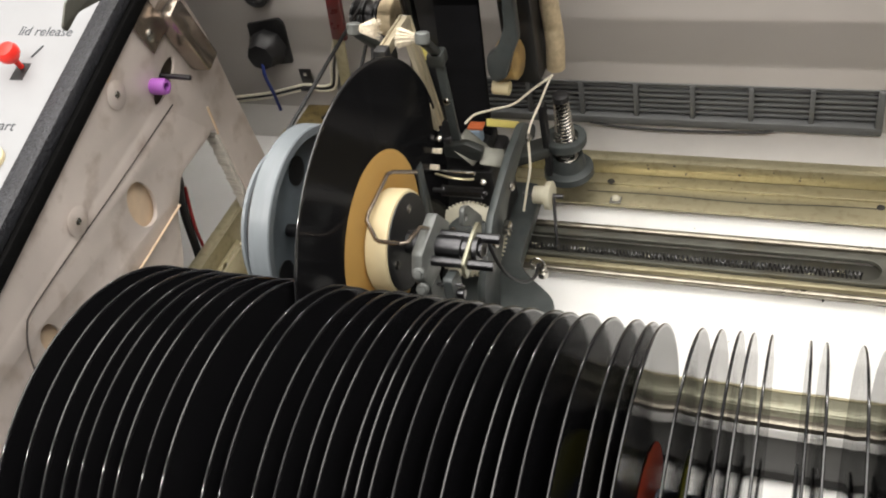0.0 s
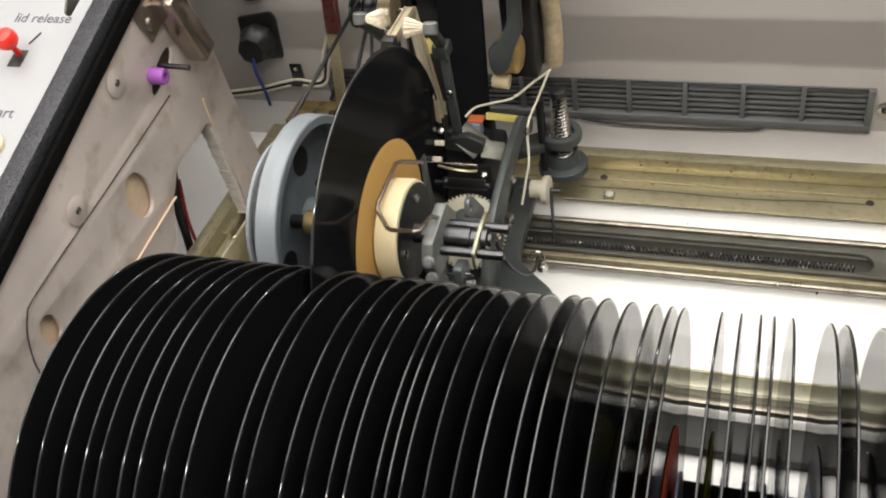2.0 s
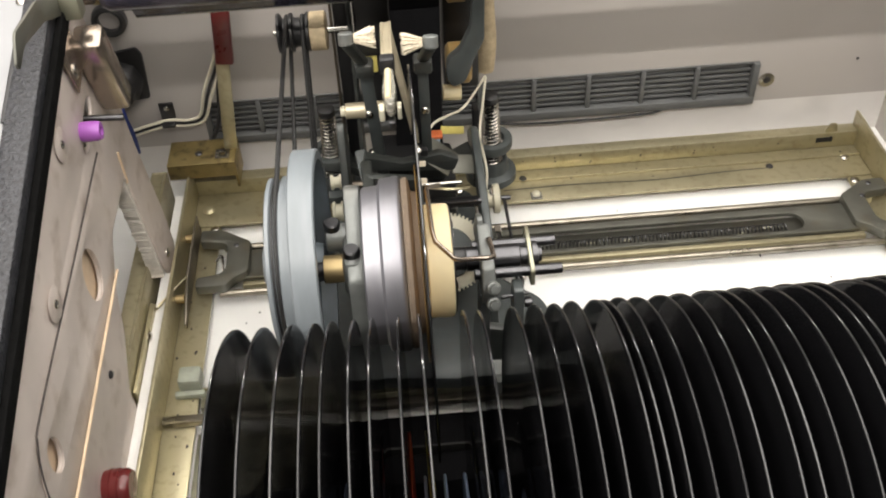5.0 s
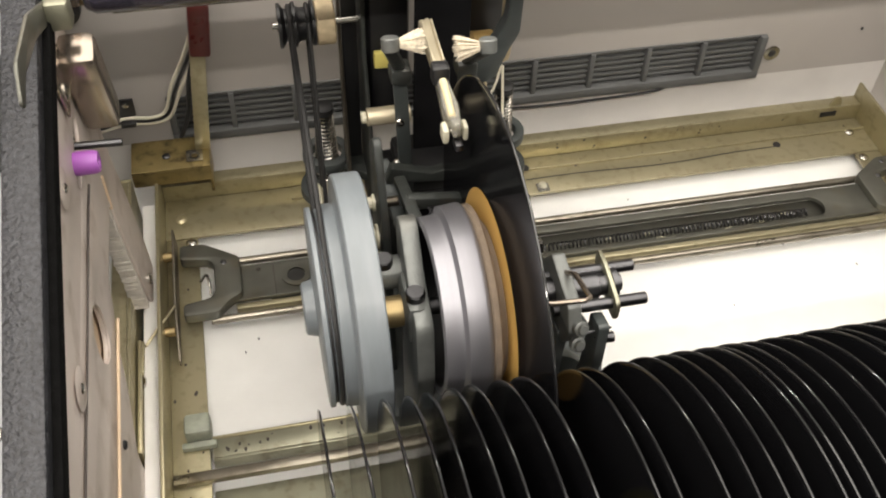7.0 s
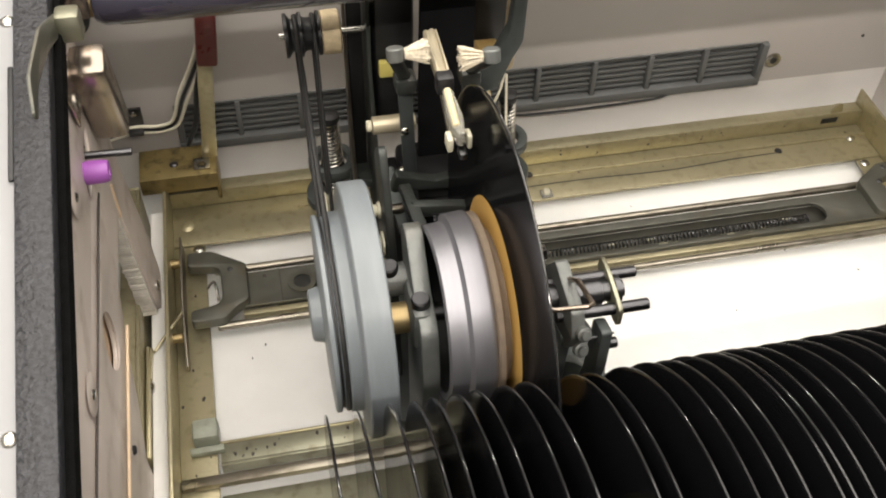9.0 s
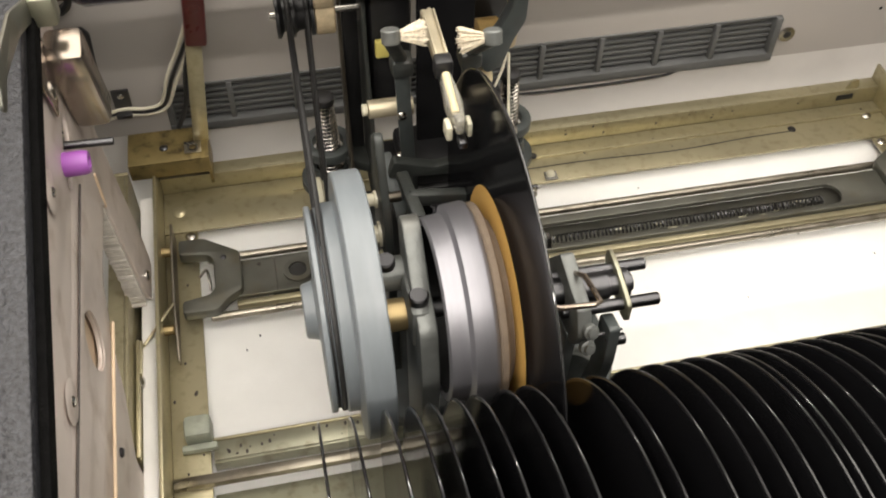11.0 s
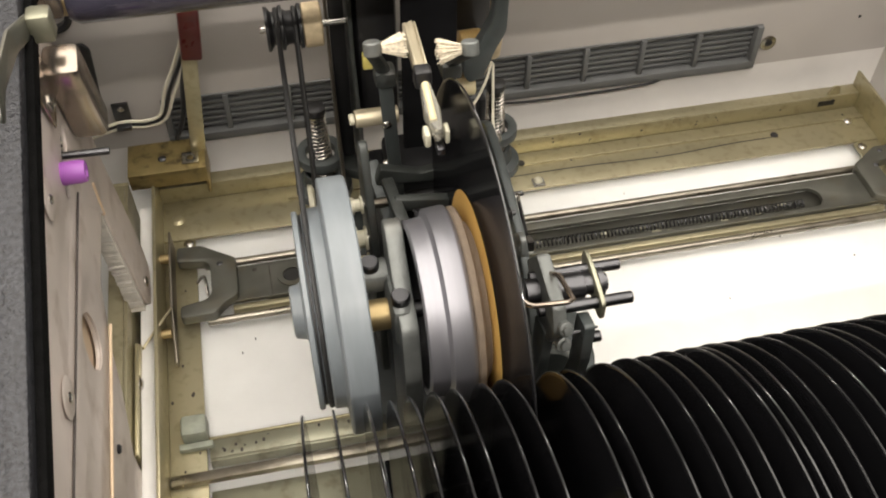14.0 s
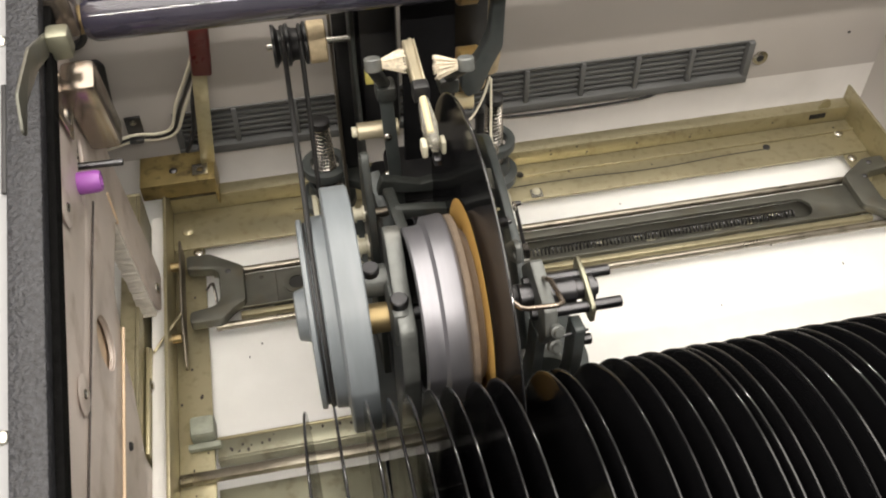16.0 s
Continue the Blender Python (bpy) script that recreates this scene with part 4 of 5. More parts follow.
def loop(x, y0, z0, r0, y1, z1, r1, n=28):
    """The line of a belt round two pulleys."""
    way = math.atan2(z1 - z0, y1 - y0)
    lean = math.acos((r0 - r1) / math.hypot(y1 - y0, z1 - z0))
    out = []
    for k in range(n + 1):
        a = way + lean + (2 * math.pi - 2 * lean) * k / n
        out.append((x, y0 + r0 * math.cos(a), z0 + r0 * math.sin(a)))
    for k in range(n + 1):
        a = way - lean + 2 * lean * k / n
        out.append((x + 0.0015, y1 + r1 * math.cos(a), z1 + r1 * math.sin(a)))
    return out


PY, PZ = 0.6070, 0.1650
part("drive_belt", sweep(loop(0.0074, FY, FZ, 0.0436, PY, PZ, 0.0095), 0.0013, 8, round_off=False, closed=True), RUBBER, car)
part("drive_belt", sweep(loop(0.0165, 0.5640, 0.0760, 0.0110, PY, PZ, 0.0095), 0.0012, 8, round_off=False, closed=True), RUBBER, car)
part("motor_pulley", lathe([(0.0120, 0), (0.0120, 0.0125), (0.0145, 0.0120), (0.0155, 0.0098), (0.0175, 0.0098), (0.0185, 0.0120), (0.0205, 0.0125), (0.0205, 0)], 0.5640, 0.0760, 32), NYLON, car, "cream motor pulley")
part("pulley", lathe([(0.003, 0), (0.003, 0.0115), (0.0045, 0.0115), (0.0065, 0.0085), (0.0085, 0.0085), (0.0105, 0.0115), (0.012, 0.0115), (0.0125, 0.0095), (0.014, 0.0085), (0.019, 0.0085), (0.020, 0.0115), (0.0215, 0.0115), (0.0215, 0)], PY, PZ, 36), BLACK, car)
part("roller", lathe([(0.0218, 0), (0.0218, 0.0105), (0.0225, 0.0115), (0.0310, 0.0115), (0.0318, 0.0105), (0.0318, 0)], PY, PZ, 36), TAN, car, "cream nylon roller")
part("pulley_shaft", rod((0.0, PY, PZ), (0.046, PY, PZ), 0.0020), STEEL, car)

# main shaft and bearings
part("main_shaft", rod((0.0180, AY, AZ), (0.1350, AY, AZ), 0.0038), DARK_STEEL, car)
part("bushing", rod((0.0276, AY, AZ), (0.0395, AY, AZ), 0.0070, 28), BRASS_BRIGHT, car, "brass bearing bush")
head = part("bearing_block", box(0.0375, 0.0470, AY - 0.0120, AY + 0.0130, AZ - 0.0110, AZ + 0.0135, 0.0040), CAST_PALE, car, "bare zinc bearing clamp")
part("clamp_boss", lathe([(0.0285, 0), (0.0285, 0.0060), (0.0295, 0.0075), (0.0440, 0.0075), (0.0440, 0)], AY + 0.019, AZ + 0.0040, 28), CAST_PALE, head)
for x, y, z in ((0.0423, AY - 0.0045, AZ + 0.0130), (0.0325, AY + 0.0185, AZ + 0.0105)):
    b = lathe([(0, 0), (0, 0.0042), (0.0035, 0.0042), (0.0042, 0.0036), (0.0042, 0)], 0, 0, 22)
    box(0.0030, 0.00425, -0.0036, 0.0036, -0.0005, 0.0005, 0, b)
    b.transform(Matrix.Translation((x, y, z)) @ pose(0, 0, 0, 0, -90, 0) @ pose(0, 0, 0, 25, 0, 0))
    part("slotted_screw", b, DARK_STEEL, head)
up = rounded([(0.4200, 0.030), (0.4500, 0.030), (0.4560, 0.100), (0.4700, 0.140), (0.4740, 0.156), (0.4640, 0.162), (0.4500, 0.150), (0.4400, 0.142), (0.4240, 0.138), (0.4180, 0.110)], 0.005)
part("upright", slab([up], "x", 0.0440, 0.0080, 0.0012), CAST_PALE, car, "grey painted cast upright")
part("upright", slab([rounded([(0.475, 0.030), (0.515, 0.030), (0.530, 0.150), (0.515, 0.165), (0.490, 0.120)], 0.006)], "x", 0.0390, 0.0040, 0.0008), CAST, car)

# turntable drum
drum = part("turntable_drum", lathe([(0.0492, 0.0355), (0.0486, 0.0370), (0.0488, 0.0382), (0.0495, 0.0390), (0.0568, 0.0396), (0.0573, 0.0402), (0.0577, 0.0420), (0.0583, 0.0428), (0.0660, 0.0436), (0.0672, 0.0434), (0.0680, 0.0425), (0.0682, 0.0)], AY, AZ, 112), ALU, car, "turned aluminium turntable drum")
part("drum_inside", lathe([(0.0493, 0.0354), (0.0580, 0.0350), (0.0620, 0.0330), (0.0630, 0.0080), (0.0630, 0.0)], AY, AZ, 64), BLACK, drum)
# brown band from the drum's face to the record
part("drum_ring", lathe([(0.0683, 0.0), (0.0683, 0.0415), (0.0692, 0.0425), (0.0712, 0.0426), (0.0720, 0.0418), (0.0730, 0.0360), (0.0757, 0.0350), (0.0757, 0.0)], AY, AZ, 96), BROWN_RING, drum, "rough brown ring between the drum and the record")
hub = part("clamp_hub", lathe([(0.0782, 0.0), (0.0782, 0.0272), (0.0790, 0.0282), (0.0885, 0.0284), (0.0903, 0.0278), (0.0908, 0.0268), (0.0908, 0.0)], AY, AZ, 72), CREAM, car, "cream nylon record clamp")
part("hub_face", lathe([(0.0909, 0.0), (0.0909, 0.0267), (0.0915, 0.0265), (0.0915, 0.0060), (0.1000, 0.0055), (0.1000, 0.0)], AY, AZ, 56), BLACK, hub, "black disc face of the clamp")
for k in range(3):
    a = radians(60 + 120 * k)
    screw_head((0.0915, AY + 0.018 * math.cos(a), AZ + 0.018 * math.sin(a)), (1, 0, 0), 0.0026, STEEL, hub, "rivet")
part("hook_wire", sweep([(0.0880, 0.4760, 0.1490), (0.0822, 0.4620, 0.1600), (0.0808, 0.4580, 0.1618), (0.0818, 0.4270, 0.1612), (0.0826, 0.4225, 0.1602), (0.0905, 0.4135, 0.1572), (0.0930, 0.4122, 0.1572), (0.1060, 0.4095, 0.1598), (0.1085, 0.4110, 0.1590), (0.1082, 0.4280, 0.1540), (0.1080, 0.4380, 0.1440)], 0.0012, 10, round_off=False), NICKEL, car, "bent steel wire finger")

# clamp end on the right
block = part("clamp_block", slab([rounded([(0.4590, 0.1300), (0.4470, 0.1470), (0.4200, 0.1430), (0.4140, 0.1320), (0.4200, 0.1180), (0.4360, 0.1160)], 0.002)], "x", 0.1070, 0.0064, 0.0012), CAST_PALE, car, "worn grey zinc clamp block")
part("clamp_shaft", lathe([(0.098, 0), (0.098, 0.0062), (0.124, 0.0062), (0.1245, 0.0050), (0.1300, 0.0050), (0.1305, 0.0066), (0.1330, 0.0066), (0.1335, 0.004), (0.1350, 0.004), (0.1350, 0)], 0.4390, 0.1310, 28), DARK_STEEL, car)
part("clamp_rod", rod((0.101, 0.4455, 0.1335), (0.1430, 0.4455, 0.1335), 0.0026), DARK_STEEL, car)
part("clamp_rod", rod((0.101, 0.4287, 0.1303), (0.1440, 0.4287, 0.1303), 0.0027), DARK_STEEL, car)
part("link_plate", slab([rounded([(0.4230, 0.1240), (0.4310, 0.1230), (0.4540, 0.1310), (0.4530, 0.1390), (0.4420, 0.1390), (0.4230, 0.1350)], 0.003)], "x", 0.1290, 0.0020), ZINC_GREEN, car, "dull zinc link plate")
for z in (0.1345, 0.1235):
    bm = lathe([(0, 0.0), (0, 0.0034), (0.0024, 0.0034), (0.0028, 0.0028), (0.0028, 0.0023), (0.0044, 0.0021), (0.0047, 0)], 0, 0, 12)
    bm.transform(facing((0.1085, 0.4150, z), (0.15, -0.85, 0.5)))
    part("bolt", bm, CAST_PALE, block)
latch_plate = part("trip_latch", strut((0.1135, 0.4225, 0.1190), (0.1270, 0.4235, 0.1195), 0.0070, 0.0012, (0, -0.6, 0.8)), DARK_STEEL, car, "small bent steel latch")
screw_head((0.1200, 0.4190, 0.1195), (0, -0.8, 0.6), 0.0012, CHROME, latch_plate, "rivet")
part("latch_stud", rod((0.1245, 0.4205, 0.1165), (0.1285, 0.4205, 0.1165), 0.0026), DARK_STEEL, latch_plate)
part("leg", slab([rounded([(0.4230, 0.1220), (0.4370, 0.1180), (0.4370, 0.0950), (0.4480, 0.0300), (0.4320, 0.0300), (0.4250, 0.0850)], 0.003)], "x", 0.1055, 0.0050, 0.0006), CAST_MID, car)
part("leg", slab([rounded([(0.4290, 0.1260), (0.4170, 0.1290), (0.4160, 0.1050), (0.4220, 0.0700), (0.4330, 0.0300), (0.4490, 0.0300), (0.4370, 0.0560), (0.4290, 0.0900)], 0.003)], "x", 0.1215, 0.0050, 0.0006), CAST_MID, car)
part("leg_foot", lathe([(0, 0), (0, 0.0085), (0.010, 0.0080), (0.013, 0.0050), (0.013, 0)], 0, 0, 24), CAST_PALE, car)
bpy.data.objects["leg_foot"].matrix_basis = facing((0.1130, 0.4330, 0.0400), (0, 0, 1))

# long cast side arm and base
arm = rounded([(0.4560, 0.030), (0.4820, 0.030), (0.4980, 0.060), (0.5300, 0.086), (0.5700, 0.096), (0.5920, 0.084), (0.5990, 0.091), (0.5760, 0.110), (0.5450, 0.108), (0.5000, 0.097), (0.4680, 0.070)], 0.006)
part("side_arm", slab([arm], "x", 0.1150, 0.0050, 0.0012), CAST_MID, car, "long dark grey cast side arm")
base = rounded([(0.0200, 0.4800), (0.0300, 0.4480), (0.1000, 0.4400), (0.1390, 0.4420), (0.1510, 0.4620), (0.1500, 0.4970), (0.1330, 0.5110), (0.1190, 0.5240), (0.1150, 0.6050), (0.0280, 0.6050)], 0.010)
part("base_casting", slab([base], "z", 0.0310, 0.0100, 0.0020), CAST_MID, car, "grey-green painted base casting")
part("skirt", slab([rounded([(0.1050, 0.0240), (0.1430, 0.0240), (0.1400, 0.0420), (0.1260, 0.0580), (0.1050, 0.0640)], 0.006)], "y", 0.4560, 0.0060, 0.0012), CAST, car)
gb = box(0.0480, 0.1020, 0.5480, 0.5900, 0.0360, 0.0900, 0.0040)
box(0.0560, 0.0960, 0.5500, 0.5860, 0.0900, 0.1020, 0.0030, gb)
part("gearbox", gb, BLACK, car, "black gearbox between the uprights")
frame_out = rounded([(0.0470, 0.0400), (0.0500, 0.1380), (0.0780, 0.1340), (0.0780, 0.0400)], 0.003)
part("cross_frame", slab([frame_out, rounded([(0.0530, 0.0600), (0.0540, 0.1300), (0.0745, 0.1270), (0.0745, 0.0600)], 0.002)], "y", 0.5020, 0.0050, 0.0010), CAST, car, "dark cast frame with an open middle")
part("cross_plate", slab([rounded([(0.046, 0.112), (0.100, 0.108), (0.103, 0.116), (0.092, 0.121), (0.070, 0.116), (0.049, 0.123)], 0.002)], "y", 0.5400, 0.0060, 0.001), CAST, car)
part("lever_plate", strut((0.0850, 0.5450, 0.1190), (0.0990, 0.5420, 0.1080), 0.0170, 0.0016, (0, 0.8, 0.5), 0.0007), CASTP, car, "worn nickel cover plate")
part("lever_plate", strut((0.0985, 0.5425, 0.1085), (0.1120, 0.5460, 0.1040), 0.0120, 0.0016, (0, 0.8, 0.5), 0.0007), CASTP, car)
part("plate_clip", box(0.0805, 0.0850, 0.5330, 0.5370, 0.1230, 0.1275, 0.0008), BLACK, car)
for px, py, pz in ((0.0800, 0.5230, 0.1260), (0.0800, 0.5150, 0.1200)):
    part("white_pad", box(px - 0.0030, px + 0.0030, py - 0.0012, py + 0.0012, pz - 0.0016, pz + 0.0016, 0.0005, None, pose(0, 0, 0, -35, 0, 0)), BRISTLE, car, "small white pad")
part("rear_lever", strut((0.0460, 0.5500, 0.1180), (0.0510, 0.5200, 0.0980), 0.0070, 0.0030, (1, 0, 0), 0.0012), CAST_MID, car, "blue-grey lever behind the flywheel")
part("rear_lever", strut((0.0500, 0.5200, 0.1320), (0.0520, 0.4850, 0.1380), 0.0060, 0.0040, (1, 0, 0), 0.0012), CAST, car)
# added black sheet standing for the dark inside of the open frame
part("frame_shade_sheet", box(0.0525, 0.0750, 0.5062, 0.5085, 0.0580, 0.1310, 0.0004), MATT_BLACK, car)
part("brass_pin", rod((0.0400, 0.5220, 0.1150), (0.0500, 0.5220, 0.1150), 0.0026), BROWN_STEEL, car)
part("vertical_link", strut((0.0785, 0.4990, 0.1340), (0.0800, 0.4870, 0.0850), 0.0060, 0.0022, (0, 1, 0), 0.0008), CAST_MID, car, "blue-grey upright link")
part("cross_wire", sweep([(0.0830, 0.5080, 0.1210), (0.0930, 0.5050, 0.1215), (0.1020, 0.5060, 0.1200), (0.1060, 0.5090, 0.1180)], 0.0008, 6), BRASS, car)
part("cross_pin", rod((0.0790, 0.5200, 0.1130), (0.1030, 0.5200, 0.1130), 0.0013), STEEL, car)
part("cross_pin", rod((0.0790, 0.5080, 0.1085), (0.1130, 0.5080, 0.1085), 0.0014), DARK_STEEL, car)
part("brown_pin", rod((0.1000, 0.5444, 0.1057), (0.1110, 0.5498, 0.1015), 0.0032), material("brown_bakelite", (0.14, 0.08, 0.04), 0.4), car, "brown bush")
part("cross_shaft", rod((0.0400, 0.5560, 0.1420), (0.0620, 0.5560, 0.1420), 0.0046), BEIGE_BAR, car)
part("shaft_cap", rod((0.0372, 0.5560, 0.1420), (0.0398, 0.5560, 0.1420), 0.0030), NYLON, car)
part("worm_spring", sweep([(0.0850 + 0.026 * k / 240, 0.5080 + 0.0030 * math.cos(2 * math.pi * 20 * k / 240), 0.1085 + 0.0030 * math.sin(2 * math.pi * 20 * k / 240)) for k in range(241)], 0.0005, 5, round_off=False), DARK_STEEL, car, "small dark coil spring")
part("worm_spring", sweep([(0.0560 + 0.012 * k / 200, 0.4780 + 0.0024 * math.cos(2 * math.pi * 10 * k / 200), 0.1500 + 0.0024 * math.sin(2 * math.pi * 10 * k / 200)) for k in range(201)], 0.0005, 5, round_off=False), DARK_STEEL, car, "small dark coil spring")

# white gear with teeth
teeth = []
for k in range(56):
    a = 2 * math.pi * k / 56
    for d, r in ((-0.30, 0.0222), (-0.16, 0.0238), (0.16, 0.0238), (0.30, 0.0222)):
        b = a + d * 2 * math.pi / 56
        teeth.append((r * math.cos(b), r * math.sin(b)))
GEAR = facing((0.0930, 0.5130, 0.0650), (0.10, -0.72, 0.69))
bm = slab([teeth, ellipse(0, 0, 0.0050, 0.0050)], "x", 0.0, 0.0050, 0.0003)
bm.transform(GEAR)
gear_wheel = part("gear", bm, NYLON, car, "pale nylon gear wheel")
bm = lathe([(0.0026, 0.0040), (0.0026, 0.0150), (0.0040, 0.0145), (0.0045, 0.0060), (0.0085, 0.0058), (0.0085, 0.0040)], 0, 0, 40, closed=True)
bm.transform(GEAR)
part("gear_boss", bm, CAST_MID, gear_wheel)
for a in (40, 110, 200, 300):
    bm = lathe([(0.0038, 0), (0.0038, 0.0022), (0.0052, 0.0020), (0.0052, 0)], 0.0110 * math.cos(radians(a)), 0.0110 * math.sin(radians(a)), 12)
    bm.transform(GEAR)
    part("gear_pin", bm, STEEL, gear_wheel)
part("side_roller", lathe([(0.118, 0), (0.118, 0.0060), (0.1260, 0.0060), (0.1265, 0.0095), (0.1300, 0.0098), (0.1308, 0.0085), (0.1308, 0)], 0.5735, 0.0523, 28), NYLON, car, "cream plastic roller")
part("side_axle", rod((0.110, 0.5735, 0.0523), (0.1380, 0.5735, 0.0523), 0.0016), DARK_STEEL, car)
part("spike", rod((0.1330, 0.5680, 0.0560), (0.1370, 0.5500, 0.0300), 0.0011), DARK_STEEL, car)
part("binding_post", lathe([(0, 0), (0, 0.0036), (0.004, 0.0036), (0.0045, 0.0022), (0.008, 0.0030), (0.0095, 0.0022), (0.0098, 0)], 0, 0, 16), STEEL, car)
bpy.data.objects["binding_post"].matrix_basis = Matrix.Translation((0.1370, 0.5160, 0.0360)) @ pose(0, 0, 0, 0, -90, 0)

part("crank", slab([rounded([(0.4740, 0.1130), (0.4800, 0.1080), (0.4990, 0.0900), (0.5020, 0.0960), (0.4860, 0.1190), (0.4790, 0.1220)], 0.003), ellipse(0.4800, 0.1145, 0.0022, 0.0022)], "x", 0.1085, 0.0030, 0.0005), CAST_PALE, car, "small grey crank")
part("crank", slab([rounded([(0.4450, 0.1180), (0.4520, 0.1150), (0.4740, 0.1000), (0.4760, 0.1060), (0.4560, 0.1240), (0.4480, 0.1250)], 0.003)], "x", 0.1170, 0.0026, 0.0005), CAST, car)
for x, y, z in ((0.1205, 0.4900, 0.0860), (0.1205, 0.5300, 0.0960), (0.1205, 0.5720, 0.1010), (0.1280, 0.4700, 0.0440), (0.1140, 0.4440, 0.1180)):
    screw_head((x, y, z), (1, -0.2, 0.3), 0.0026, STEEL, car)
part("hex_nut", lathe([(0.1200, 0), (0.1200, 0.0050), (0.1235, 0.0050), (0.1240, 0.0040), (0.1240, 0)], 0.5080, 0.0820, 6), STEEL, car)
part("loose_lead", sweep([(0.1200, 0.4780, 0.1020), (0.1280, 0.4740, 0.0820), (0.1330, 0.4860, 0.0600), (0.1360, 0.5020, 0.0480), (0.1350, 0.5160, 0.0460)], 0.0011, 8), CABLE_BLACK, car, "thin black lead")
part("eyelet", sweep([(0.1350 + 0.0045 * math.cos(k * math.pi / 9), 0.5140, 0.0480 + 0.0045 * math.sin(k * math.pi / 9)) for k in range(19)], 0.0006, 6), STEEL, car)

# suspension springs on ringed brackets
for sx, sy, side in ((0.1300, 0.6180, 1), (0.0235, 0.6170, -1)):
    tower = part("spring_bracket", slab([ellipse(sx, sy, 0.0145, 0.0145), ellipse(sx, sy, 0.0088, 0.0088)], "z", 0.0650, 0.0070, 0.0012), CAST_MID, car, "grey cast ring bracket")
    part("bracket_arm", slab([rounded([(sx - side * 0.036, sy - 0.030), (sx - side * 0.008, sy - 0.013), (sx - side * 0.0125, sy + 0.004), (sx - side * 0.036, sy - 0.012)], 0.003)], "z", 0.0620, 0.0070, 0.0012), CAST, tower)
    cup = part("lower_cup", lathe([(0, 0.0), (0.0, 0.0175), (0.005, 0.0172), (0.007, 0.0125), (0.016, 0.0110), (0.016, 0.0095), (0.008, 0.0090), (0.008, 0.0)], 0, 0, 32), CAST_MID, tower)
    cup.matrix_basis = Matrix.Translation((sx, sy, 0.0360)) @ pose(0, 0, 0, 0, -90, 0)
    part("suspension_spring", coil(sx, sy, 0.0430, 0.0970, 0.0076, 0.0046, 0.00080, 20), STEEL, tower, "bright steel coil spring")
    part("spring_post", rod((sx, sy, 0.0430), (sx, sy, 0.1000), 0.0024), BLACK, tower)
    cup = part("post_cap", lathe([(0, 0), (0, 0.0056), (0.004, 0.0056), (0.005, 0.004), (0.005, 0)], 0, 0, 20), BLACK, tower)
    cup.matrix_basis = Matrix.Translation((sx, sy, 0.0975)) @ pose(0, 0, 0, 0, -90, 0)

# brushes over the record
for bx, by, bz, side in ((0.0470, 0.5230, 0.2090, 1), (0.0890, 0.5180, 0.2070, -1)):
    hb = lathe([(-0.0032, 0.0022), (-0.0032, 0.0034), (-0.0026, 0.0040), (0.0026, 0.0040), (0.0032, 0.0034), (0.0032, 0)], 0, 0, 28)
    hb.transform(facing((bx, by, bz), (0, 0.35, 0.94)))
    holder = part("brush_holder", hb, CAST_PALE, car, "round grey brush holder")
    bm = bmesh.new()
    rng = random.Random(int(bx * 1000))
    for k in range(110):
        a, r = 2 * math.pi * rng.random(), math.sqrt(rng.random())
        tip = (bx + side * (0.0125 + 0.0025 * rng.random()), by + 0.0058 * r * math.cos(a), bz + 0.0058 * r * math.sin(a))
        rod((bx + side * 0.0040, by + 0.0022 * r * math.cos(a), bz + 0.0022 * r * math.sin(a)), tip, 0.00028, 4, bm, 0.00005)
    part("bristles", bm, BRISTLE, holder, "pale soft bristles")
    inner = bx + side * (0.0070 if side > 0 else 0.0040)
    part("brush_arm", strut((bx, by + 0.002, bz - 0.004), (inner, 0.5400, 0.1830), 0.0060, 0.0045, (1, 0, 0), 0.0014), CAST, holder)
    part("arm_knuckle", box(inner - 0.0050, inner + 0.0050, 0.5340, 0.5450, 0.1765, 0.1850, 0.0020), CAST, holder)
    low = (0.0590, 0.5450, 0.0900) if side > 0 else (0.0850, 0.5425, 0.1200)
    part("arm_post", strut((inner, 0.5410, 0.1800), low, 0.0068 if side > 0 else 0.0056, 0.0026, (1, 0, 0), 0.0005), CAST_MID, holder)
    screw_head((inner, 0.5395, 0.1500), (0, -1, 0.2), 0.0022, STEEL, holder)

# idler gears beside the flywheel
for y, z, r in ((0.4990, 0.1160, 0.0060), (0.5090, 0.1290, 0.0042), (0.4930, 0.1060, 0.0042)):
    gear = part("idler_gear", lathe([(0.0305, 0), (0.0305, r), (0.0318, r), (0.0320, r * 0.72), (0.0348, r * 0.72), (0.0350, r), (0.0362, r), (0.0362, 0)], y, z, 20), NYLON, car, "pale nylon idler gear")
    part("gear_pin", rod((0.0300, y, z), (0.0400, y, z), 0.0018), STEEL, gear)
part("gear_link", slab([rounded([(0.488, 0.104), (0.494, 0.100), (0.516, 0.136), (0.510, 0.139)], 0.002)], "x", 0.0385, 0.0018, 0.0004), NYLON, car, "cream plastic gear link")

# tone arm straddling the record
ta = part("tone_arm", slab([rounded([(0.0635, 0.512), (0.0695, 0.512), (0.0700, 0.548), (0.0640, 0.548)], 0.001)], "z", 0.2000, 0.0050, 0.0008), BEIGE_BAR, car, "champagne-coloured tone arm")
part("arm_bend", strut((0.0672, 0.5450, 0.2010), (0.0785, 0.5362, 0.1350), 0.0120, 0.0020, (0, 1, 0.1), 0.0006), BEIGE_BAR, ta)
for off in (-0.0053, 0.0, 0.0053):
    part("arm_rib", strut((0.0684, 0.5450 + off, 0.2010), (0.0797, 0.5362 + off, 0.1350), 0.0012, 0.0016, (0, 1, 0.1), 0.0003), BEIGE_BAR, ta)
